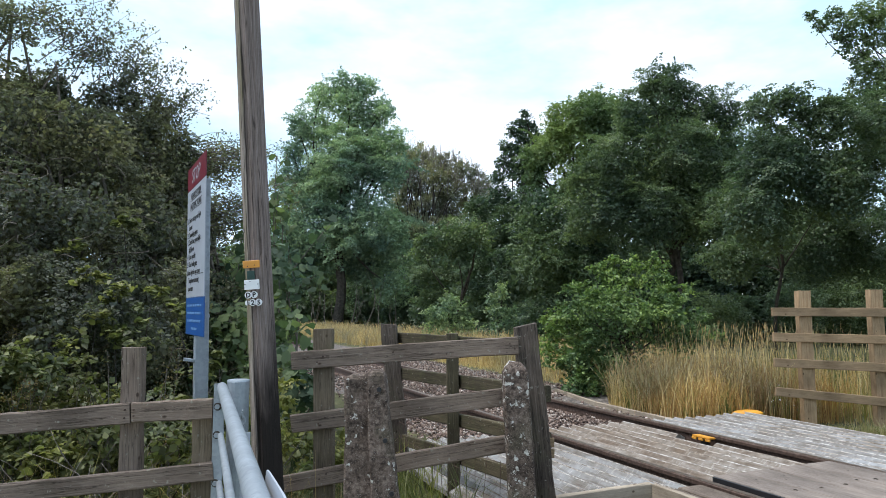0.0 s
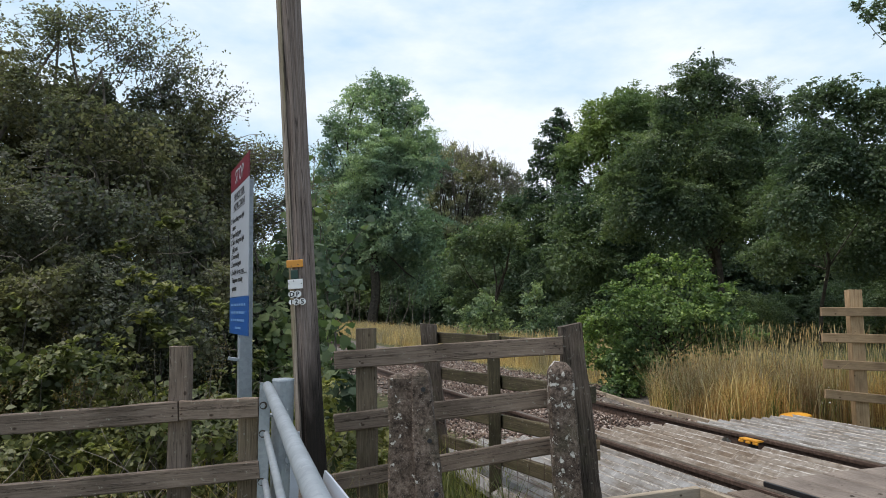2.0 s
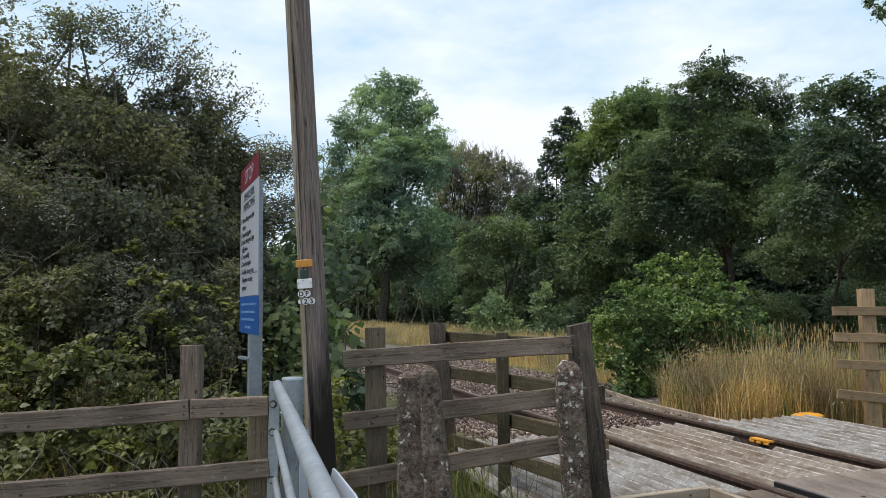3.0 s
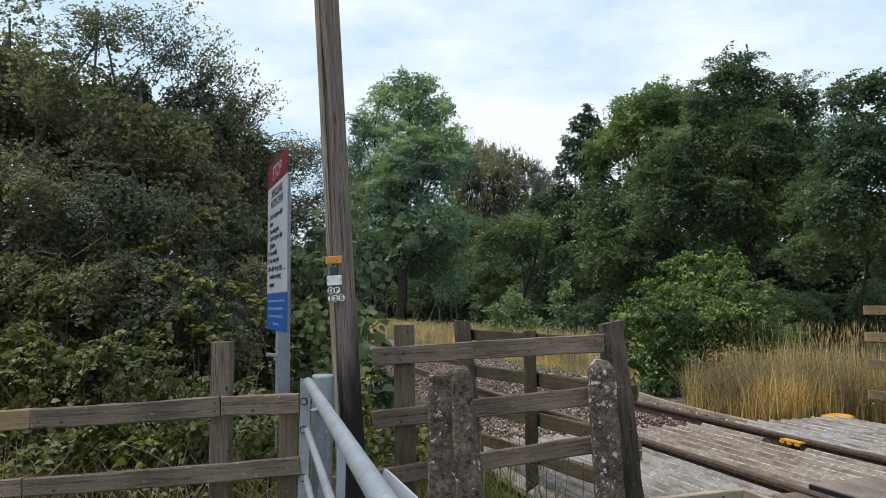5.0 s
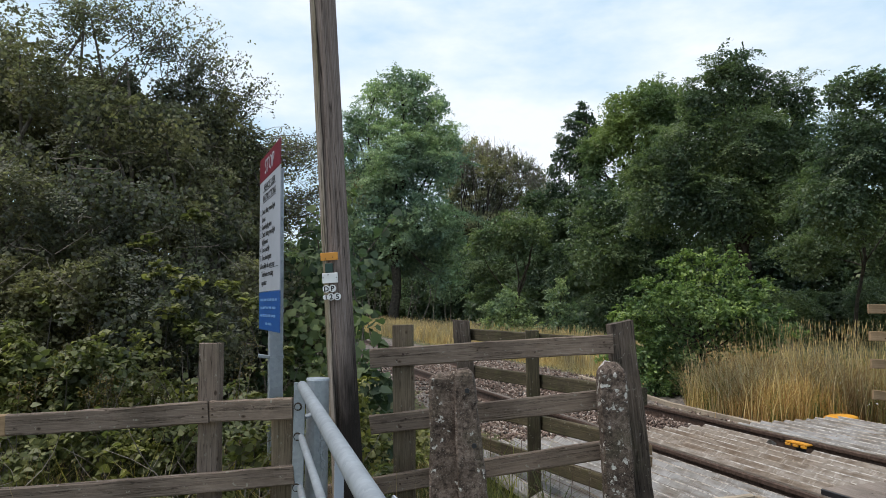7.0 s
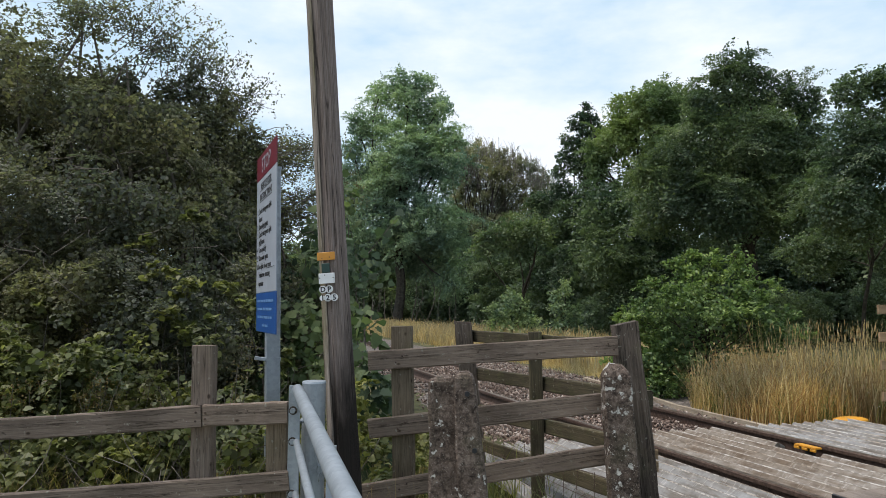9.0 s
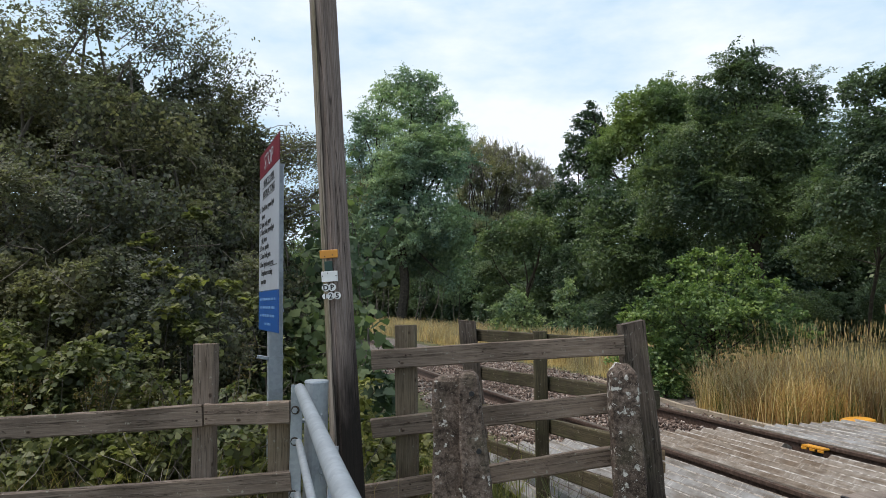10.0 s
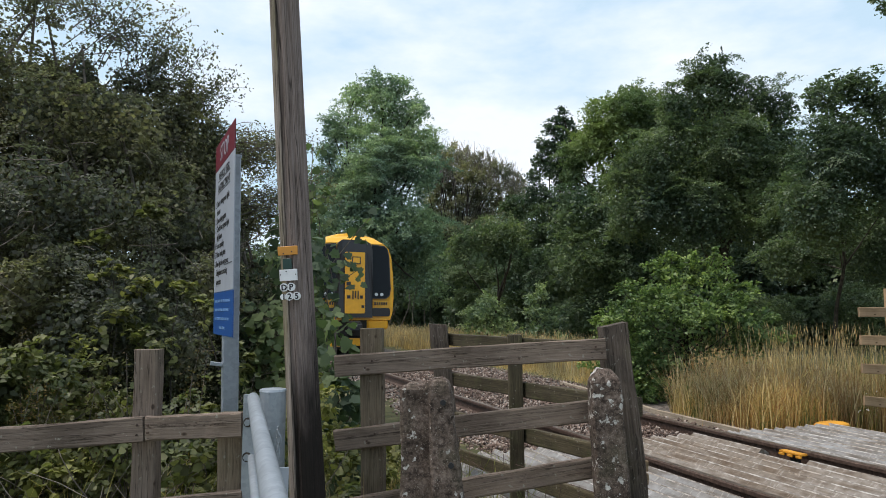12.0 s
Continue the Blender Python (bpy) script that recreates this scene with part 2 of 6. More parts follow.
M_EARTH = mottled("earth_and_grass", [(0.3, (0.035, 0.032, 0.014)), (0.5, (0.075, 0.075, 0.028)), (0.7, (0.15, 0.125, 0.06))], 3.5, 0.95, depth=0.03, stains=(0.55, 0.6, 0.5))
M_BED = mottled("ballast_bed", [(0.35, (0.035, 0.03, 0.027)), (0.55, (0.14, 0.12, 0.105)), (0.7, (0.26, 0.235, 0.21))], 22, 0.95, depth=0.03)
M_YELLOW = paint("yellow_plastic", (0.66, 0.30, 0.022), 0.5, 0.3)
M_ORANGE = paint("orange_plate", (0.62, 0.27, 0.035), 0.5)
M_WHITE = paint("white_plate", (0.72, 0.73, 0.74), 0.5, 0.12)
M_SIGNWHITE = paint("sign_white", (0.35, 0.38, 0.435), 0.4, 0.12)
M_PETAL = paint("daisy_petals", (0.50, 0.49, 0.44), 0.6, 0.2)
M_RED = paint("sign_red", (0.15, 0.008, 0.022), 0.4, 0.15)
M_BLUE = paint("sign_blue", (0.010, 0.075, 0.285), 0.4, 0.15)
M_PALEBLUE = paint("pale_blue", (0.13, 0.26, 0.50), 0.4, 0.1)
M_BLACK = paint("black", (0.016, 0.016, 0.018), 0.55, 0.2)
M_DKGREEN = paint("dark_green_plate", (0.012, 0.045, 0.035), 0.5)

stone_mat, sn, sl, sb = nodes_of("ballast_stone")
sg = sn.new("ShaderNodeNewGeometry")
sr = ramp_of(sn, [(0.0, (0.032, 0.020, 0.015)), (0.4, (0.118, 0.078, 0.060)), (0.8, (0.235, 0.172, 0.138)), (1.0, (0.45, 0.39, 0.34))])
sl.new(sg.outputs["Random Per Island"], sr.inputs["Fac"])
sl.new(sr.outputs["Color"], sb.inputs["Base Color"])
sb.inputs["Roughness"].default_value = 0.9
M_STONE = stone_mat

L_HEDGE = foliage("hawthorn_leaves", (0.085, 0.083, 0.064), (0.143, 0.147, 0.107), (0.237, 0.243, 0.169), translucent=0.5, gloss=0.62, patch=0.8)
L_BRAMBLE = foliage("bramble_leaves", (0.079, 0.088, 0.035), (0.136, 0.154, 0.060), (0.252, 0.261, 0.114), patch=1.2)
L_RUSTY = foliage("seeding_dock", (0.060, 0.040, 0.018), (0.120, 0.086, 0.036), (0.204, 0.161, 0.066), patch=2)
# distance haze is painted into the paler, bluer ash colour
L_ASH = foliage("hazed_ash_leaves", (0.184, 0.266, 0.216), (0.269, 0.370, 0.284), (0.377, 0.474, 0.364), patch=0.2)
# lightened so the leaf colour carries haze over the far tree
L_BIRCH = foliage("hazed_thin_tree_leaves", (0.205, 0.209, 0.156), (0.279, 0.280, 0.208), (0.366, 0.359, 0.270), patch=0.25)
L_HAZEL = foliage("hazel_leaves", (0.082, 0.117, 0.067), (0.122, 0.170, 0.093), (0.196, 0.258, 0.139), patch=0.3)
L_ALDER = foliage("alder_leaves", (0.074, 0.108, 0.069), (0.108, 0.152, 0.094), (0.172, 0.228, 0.132), patch=0.28)
# alder leaf colour darkened to stand for shade below the crowns
L_DARKSHADEALDER = foliage("dark_shaded_alder_leaves", (0.060, 0.094, 0.062), (0.091, 0.134, 0.085), (0.146, 0.202, 0.122), patch=0.28)
L_OAK = foliage("oak_leaves", (0.130, 0.184, 0.084), (0.179, 0.243, 0.109), (0.233, 0.299, 0.143), patch=0.25)
L_ROUND = foliage("pale_bush_leaves", (0.128, 0.185, 0.115), (0.209, 0.280, 0.168), (0.338, 0.410, 0.252), patch=0.5)
L_SYC = foliage("sycamore_leaves", (0.053, 0.083, 0.048), (0.085, 0.127, 0.069), (0.152, 0.201, 0.108), gloss=0.75, patch=0.8)
L_BUSH = foliage("bush_leaves", (0.080, 0.134, 0.060), (0.143, 0.218, 0.089), (0.286, 0.376, 0.157), patch=0.9)
L_STRAW = foliage("dry_grass", (0.304, 0.201, 0.099), (0.519, 0.382, 0.207), (0.696, 0.559, 0.375), 0.45, 0.7, patch=0.9)
L_PALESTRAW = foliage("bleached_grass", (0.340, 0.235, 0.133), (0.520, 0.385, 0.228), (0.660, 0.530, 0.360), 0.45, 0.7, patch=0.9)
L_RUSTGRASS = foliage("brown_grass", (0.187, 0.101, 0.046), (0.341, 0.204, 0.094), (0.484, 0.330, 0.171), 0.45, 0.7, patch=0.9)
L_RANK = foliage("rank_grass_leaves", (0.07, 0.085, 0.03), (0.12, 0.14, 0.05), (0.22, 0.22, 0.09), 0.45, 0.6, patch=0.9)
L_GREENGRASS = foliage("green_grass", (0.16, 0.155, 0.040), (0.28, 0.255, 0.072), (0.43, 0.375, 0.135), 0.45, 0.7, patch=0.9)
M_BARK = mottled("bark", [(0.3, (0.02, 0.017, 0.014)), (0.55, (0.065, 0.055, 0.045)), (0.8, (0.13, 0.115, 0.095))], 7, 0.95, depth=0.02)
M_PALETWIG = mottled("pale_twigs", [(0.3, (0.16, 0.14, 0.115)), (0.7, (0.30, 0.27, 0.23))], 9, 0.9, depth=0)
M_TWIG = mottled("twigs", [(0.3, (0.05, 0.042, 0.034)), (0.7, (0.16, 0.14, 0.115))], 9, 0.9, depth=0)


# ---------------------------------------------------------------- mesh helpers
def part(name, bm, material, parent=None, label="", m=None, smooth=False):
    """Link a bmesh as one mesh object, under a thing or a part."""
    me = bpy.data.meshes.new(name)
    bmesh.ops.recalc_face_normals(bm, faces=bm.faces)
    bm.to_mesh(me)
    bm.free()
    return mesh_part(name, me, material, parent, label, m, smooth)


def mesh_part(name, me, material, parent=None, label="", m=None, smooth=False):
    if material is not None:
        me.materials.append(material)
    if smooth:
        me.polygons.foreach_set("use_smooth", [True] * len(me.polygons))
    ob = new(name, me)
    if parent is not None:
        ob.parent = parent
    if m is not None:
        ob.matrix_basis = m
    if label:
        tagged(ob, label)
    return ob


def thing(name, label, category, group="", kind="", m=None):
    ob = new(name)
    if m is not None:
        ob.matrix_basis = m
    return tagged(ob, label, category, group, kind)


def sweep(bm, path, profile, scales=None, ups=None):
    """Skin a closed profile along a path of points; both ends capped."""
    path = [Vector(p) for p in path]
    rings = []
    for i, p in enumerate(path):
        t = (path[min(i + 1, len(path) - 1)] - path[max(i - 1, 0)]).normalized()
        up = Vector((0, 0, 1)) if abs(t.z) < 0.9 else Vector((0, 1, 0))
        if ups:
            up = Vector(ups)
        a = t.cross(up).normalized()
        b = a.cross(t)
        k = scales[i] if scales else 1
        rings.append([bm.verts.new(p + a * (u * k) + b * (v * k)) for u, v in profile])
    n = len(profile)
    for r0, r1 in zip(rings, rings[1:]):
        for j in range(n):
            bm.faces.new((r0[j], r0[(j + 1) % n], r1[(j + 1) % n], r1[j]))
    bm.faces.new(rings[0])
    bm.faces.new(rings[-1][::-1])
    return rings


def ring(r, n=12):
    return [(r * math.cos(2 * math.pi * i / n), r * math.sin(2 * math.pi * i / n)) for i in range(n)]


def chamfered(w, h, c):
    w, h = w / 2, h / 2
    return [(-w + c, -h), (w - c, -h), (w, -h + c), (w, h - c), (w - c, h), (-w + c, h), (-w, h - c), (-w, -h + c)]


def beam_mesh(length, w, h, seed, wear=0.0022, segs=10, chamfer=0.006, bow=0.0):
    """A worn sawn timber along local z, with uneven edges."""
    rng = random.Random(seed)
    bm = bmesh.new()
    path = [(bow * math.sin(math.pi * i / segs), 0, length * i / segs) for i in range(segs + 1)]
    rings = sweep(bm, path, chamfered(w, h, chamfer), ups=(0, 1, 0))
    for r in rings:
        for v in r:
            v.co.x += rng.uniform(-wear, wear)
            v.co.y += rng.uniform(-wear, wear)
    for r in (rings[0], rings[-1]):
        for v in r:
            v.co.z += rng.uniform(-wear, wear)
    return bm


def along(a, b, face=(0, 1, 0)):
    """A pose whose z runs from a to b, and whose y looks as nearly as can be along face."""
    a, b = Vector(a), Vector(b)
    z = (b - a).normalized()
    y = Vector(face)
    y = (y - z * y.dot(z)).normalized()
    x = y.cross(z)
    m = Matrix((x, y, z)).transposed().to_4x4()
    m.translation = a
    return m


def beam(name, a, b, w, h, material, parent, seed, face=(0, 1, 0), label="", **k):
    """A timber from a to b; w across the face, h through it."""
    return part(name, beam_mesh((Vector(b) - Vector(a)).length, w, h, seed, **k), material, parent, label, along(a, b, face))


def box(bm, lo, hi):
    v = [bm.verts.new((x, y, z)) for x in (lo[0], hi[0]) for y in (lo[1], hi[1]) for z in (lo[2], hi[2])]
    for q in ((0, 1, 3, 2), (4, 6, 7, 5), (0, 4, 5, 1), (2, 3, 7, 6), (0, 2, 6, 4), (1, 5, 7, 3)):
        bm.faces.new([v[i] for i in q])


def box_part(name, lo, hi, material, parent=None, label="", m=None, bevel=0.004):
    bm = bmesh.new()
    box(bm, lo, hi)
    if bevel:
        bmesh.ops.bevel(bm, geom=bm.edges[:], offset=bevel, segments=1, affect="EDGES")
    return part(name, bm, material, parent, label, m)


def quads_mesh(name, co, per, material):
    """A mesh of loose faces: co is (count * per, 3), each run of per points one face."""
    co = np.ascontiguousarray(co, dtype=np.float32)
    count = len(co) // per
    me = bpy.data.meshes.new(name)
    me.vertices.add(len(co))
    me.vertices.foreach_set("co", co.ravel())
    me.loops.add(len(co))
    me.loops.foreach_set("vertex_index", np.arange(len(co), dtype=np.int32))
    me.polygons.add(count)
    me.polygons.foreach_set("loop_start", np.arange(count, dtype=np.int32) * per)
    me.polygons.foreach_set("loop_total", np.full(count, per, dtype=np.int32))
    me.update(calc_edges=True)
    me.materials.append(material)
    return me


def unit(v):
    return v / np.maximum(np.linalg.norm(v, axis=1, keepdims=True), 1e-6)


def leaves(P, N, S, rng, width=0.6, fold=0.12):
    """Folded diamond leaves at P, facing N, of length S."""
    t = unit(np.cross(N, rng.normal(size=P.shape)))
    b = np.cross(N, t)
    S = S[:, None]
    co = np.empty((len(P), 4, 3))
    co[:, 0] = P - t * S * 0.5
    co[:, 1] = P + b * S * width * 0.5 + N * S * fold
    co[:, 2] = P + t * S * 0.5
    co[:, 3] = P - b * S * width * 0.5 + N * S * fold
    return co.reshape(-1, 3)


def oval_leaves(P, N, S, rng, width=0.62, fold=0.14):
    """Pointed oval leaves of six corners, creased and drooping at the tip."""
    t = unit(np.cross(N, rng.normal(size=P.shape)))
    b = np.cross(N, t)
    S = S[:, None]
    co = np.empty((len(P), 6, 3))
    for j, (u, v, h) in enumerate(((-0.5, 0.0, 0.0), (-0.18, 0.5, 1.0), (0.14, 0.42, 0.8), (0.55, 0.0, -0.9), (0.14, -0.42, 0.8), (-0.18, -0.5, 1.0))):
        co[:, j] = P + t * S * u + b * S * width * v + N * S * fold * h
    return co.reshape(-1, 3)


def boughs_mesh(name, lobes, leaf, material, seed, clump=0.6, cover=1.0, dense=4.5, rise=0.25, droop=0.45, inner=1.0, core=1.4, slim=0.30, oval=False, rays=7, under=-0.65):
    """A crown of boughs: each lobe (x, y, z, radius) bears uneven clumps, and each clump is a bunch of drooping leafy sprays, so that lit tops lie over dark gaps."""
    rng = np.random.default_rng(seed)
    leaf_of = oval_leaves if oval else leaves
    out = []
    for x, y, z, r in lobes:
        c = np.array([x, y, z])
        ts = min(clump, r * 0.8)
        k = max(6, int(cover * 3.2 * (r / ts) ** 2))
        d = unit(rng.normal(size=(k, 3)))
        d[:, 2] = np.where(d[:, 2] < under, -d[:, 2], d[:, 2])
        size = ts * np.exp(rng.normal(size=k) * 0.33) * 0.95
        cc = c + d * (r * rng.uniform(0.5, 1.0, k) - size * 0.25)[:, None]
        w = np.repeat(np.arange(k), rays)
        q = len(w)
        a = unit(d[w] * 0.75 + unit(rng.normal(size=(q, 3))) * 0.9 * np.array([1, 1, 0.7]) + np.array([0, 0, rise]))
        length = size[w] * rng.uniform(0.55, 1.2, q)
        side = unit(np.cross(a, np.array([0, 0, 1.0])) + rng.normal(size=(q, 3)) * 0.3)
        top = np.cross(side, a)
        top *= np.where(top[:, 2:] < 0, -1.0, 1.0)
        m = np.maximum(3, (dense / rays * (length / leaf) ** 2).astype(int))
        i = np.repeat(np.arange(q), m)
        n = len(i)
        u = rng.beta(1.7, 1.1, n)
        v = rng.normal(size=n) * slim * (1.1 - 0.7 * u) * (0.4 + u)
        P = cc[w][i] + a[i] * (u * length[i])[:, None] + side[i] * (v * length[i])[:, None] + top[i] * (rng.normal(size=n) * 0.05 * length[i])[:, None]
        P[:, 2] -= (droop * u ** 2 + 0.6 * v ** 2) * length[i]
        N = unit(top[i] * 0.7 + a[i] * 0.35 + d[w][i] * 0.2 + rng.normal(size=(n, 3)) * 0.38 + np.array([0, 0, 0.3]))
        out.append(leaf_of(P, N, leaf * rng.uniform(0.6, 1.3, n), rng))
        if inner:
            g = int(inner * 11.5 / core ** 2 * (r / leaf) ** 2)
            P = c + unit(rng.normal(size=(g, 3))) * r * rng.uniform(0.3, 0.8, (g, 1))
            N = unit(rng.normal(size=P.shape) + np.array([0, 0, 0.5]))
            out.append(leaf_of(P, N, leaf * core * rng.uniform(0.75, 1.25, g), rng, 0.8))
    return quads_mesh(name, np.concatenate(out), 6 if oval else 4, material)


def limb(bm, a, b, r0, r1, rng, bend=0.12, n=7, sides=6):
    a, b = Vector(a), Vector(b)
    side = Vector((rng.uniform(-1, 1), rng.uniform(-1, 1), rng.uniform(-0.3, 0.6))) * (b - a).length * bend
    path, sc = [], []
    for i in range(n + 1):
        t = i / n
        path.append(a.lerp(b, t) + side * math.sin(math.pi * t) + Vector((rng.uniform(-1, 1), rng.uniform(-1, 1), 0)) * r0 * 0.4)
        sc.append(r0 + (r1 - r0) * t)
    sweep(bm, path, ring(1, sides), sc)


def tree(name, label, lobes, leaf, material, seed, base, category="tree", trunk_r=0.18, group="", fork=0.45, reach_out=99.0, **k):
    ob = thing(name, label, category, group)
    rng = random.Random(seed)
    bm = bmesh.new()
    top = max(lobes, key=lambda q: q[2])
    hub = Vector(base).lerp(Vector(top[:3]), fork)
    limb(bm, base, hub, trunk_r, trunk_r * 0.7, rng, 0.05, sides=8)
    limb(bm, hub, top[:3], trunk_r * 0.7, trunk_r * 0.12, rng, 0.08)
    for q in lobes:
        if q is not top and math.hypot(q[0] - hub.x, q[1] - hub.y) < reach_out:
            limb(bm, Vector(base).lerp(hub, rng.uniform(1.5 * fork - 0.08, 1.0) if fork < 0.6 else rng.uniform(0.9, 1.0)), q[:3], trunk_r * 0.38, trunk_r * 0.08, rng)
    part("trunk", bm, M_BARK, ob)
    mesh_part("crown", boughs_mesh("crown", lobes, leaf, material, seed, **k), None, ob)
    return ob


def blades(P, H, W, rng, lean=0.25):
    """Bent grass blades of two joined faces each, as points (n, 6, 3)."""
    n = len(P)
    a = rng.uniform(0, 2 * math.pi, n)
    s = np.stack([np.cos(a), np.sin(a), np.zeros(n)], 1) * (W[:, None] / 2)
    k = rng.normal(size=(n, 2)) * lean
    up = np.stack([k[:, 0] * H * 0.3, k[:, 1] * H * 0.3, H * 0.55], 1)
    tip = np.stack([k[:, 0] * H, k[:, 1] * H, H * (1 - 0.12 * np.abs(k).sum(1))], 1)
    co = np.empty((n, 6, 3))
    co[:, 0], co[:, 1], co[:, 2], co[:, 3], co[:, 4], co[:, 5] = P - s, P + s, P + up + s * 0.8, P + up - s * 0.8, P + tip + s * 0.15, P + tip - s * 0.15
    return co


def blade_mesh(name, co, material, heads=None):
    """The blades as one mesh, each a piece of its own; heads: loose four-cornered seed heads."""
    n = len(co)
    V = co.reshape(-1, 3)
    F = (np.arange(n)[:, None, None] * 6 + np.array([(0, 1, 2, 3), (3, 2, 4, 5)])[None]).reshape(-1, 4)
    if heads is not None and len(heads):
        F = np.concatenate([F, np.arange(len(heads)).reshape(-1, 4) + len(V)])
        V = np.concatenate([V, heads])
    me = bpy.data.meshes.new(name)
    me.vertices.add(len(V))
    me.vertices.foreach_set("co", V.astype(np.float32).ravel())
    me.loops.add(F.size)
    me.loops.foreach_set("vertex_index", F.astype(np.int32).ravel())
    me.polygons.add(len(F))
    me.polygons.foreach_set("loop_start", np.arange(len(F), dtype=np.int32) * 4)
    me.polygons.foreach_set("loop_total", np.full(len(F), 4, dtype=np.int32))
    me.update(calc_edges=True)
    me.materials.append(material)
    return me


def letter_mesh(text, size, bold=0.0):
    cu = bpy.data.curves.new("lettering", "FONT")
    cu.body, cu.size, cu.extrude, cu.resolution_u, cu.offset = text, size, 0.0006, 2, bold
    tmp = bpy.data.objects.new("lettering", cu)
    me = bpy.data.meshes.new_from_object(tmp)
    bpy.data.objects.remove(tmp)
    me.materials.clear()
    return me


def reach(text, size):
    return max(v.co.x for v in letter_mesh(text, size).vertices)


def word(text, size, material, parent, m, name="lettering", align="LEFT", label="", bold=0.0):
    """Lettering cut from thin sheet, in the built-in font, character by character."""
    start = -reach(text, size) / 2 if align == "CENTER" else 0.0
    for i, ch in enumerate(text):
        if ch != " ":
            x = start + reach(text[:i + 1], size) - reach(ch, size)
            mesh_part(name, letter_mesh(ch, size, bold), material, parent, label, m @ pose(x, 0, 0))


# ---------------------------------------------------------------- the ground and the railway
C0 = Vector((2.70, 5.24, 0))
ALONG = Vector((-0.3971, 0.9178, 0))
ACROSS = Vector((0.9178, 0.3971, 0))
RAIL_Z = 0.29


def tp(s, off, z=0.0):
    """A place by the railway: s metres up the line from the crossing, off metres to its far side."""
    p = C0 + ALONG * s + ACROSS * off
    return Vector((p.x, p.y, z))


TRACK = Matrix((ACROSS, ALONG, Vector((0, 0, 1)))).transposed().to_4x4()
TRACK.translation = C0


def ground_z(x, y):
    off = (x - C0.x) * ACROSS.x + (y - C0.y) * ACROSS.y
    k = np.clip((off + 3.9) / 1.5, 0, 1)
    return 0.02 + 0.08 * k * k * (3 - 2 * k) + 0.02 * np.sin(x * 1.7 + 0.6 * y) * np.cos(y * 1.3 - 0.4 * x)


def build_ground():
    a = np.concatenate([-np.geomspace(2500, 24, 14), np.linspace(-22, 22, 89), np.geomspace(24, 2500, 14)])
    X, Y = np.meshgrid(a, a + 8, indexing="ij")
    Z = ground_z(X, Y)
    n = len(a)
    co = np.stack([X, Y, Z], -1).reshape(-1, 3)
    f = [(i * n + j, (i + 1) * n + j, (i + 1) * n + j + 1, i * n + j + 1) for i in range(n - 1) for j in range(n - 1)]
    me = bpy.data.meshes.new("ground")
    me.from_pydata(co.tolist(), [], f)
    tagged(mesh_part("ground", me, M_EARTH, smooth=True), "rough earth and grass ground beside the railway", "ground", kind="structure")


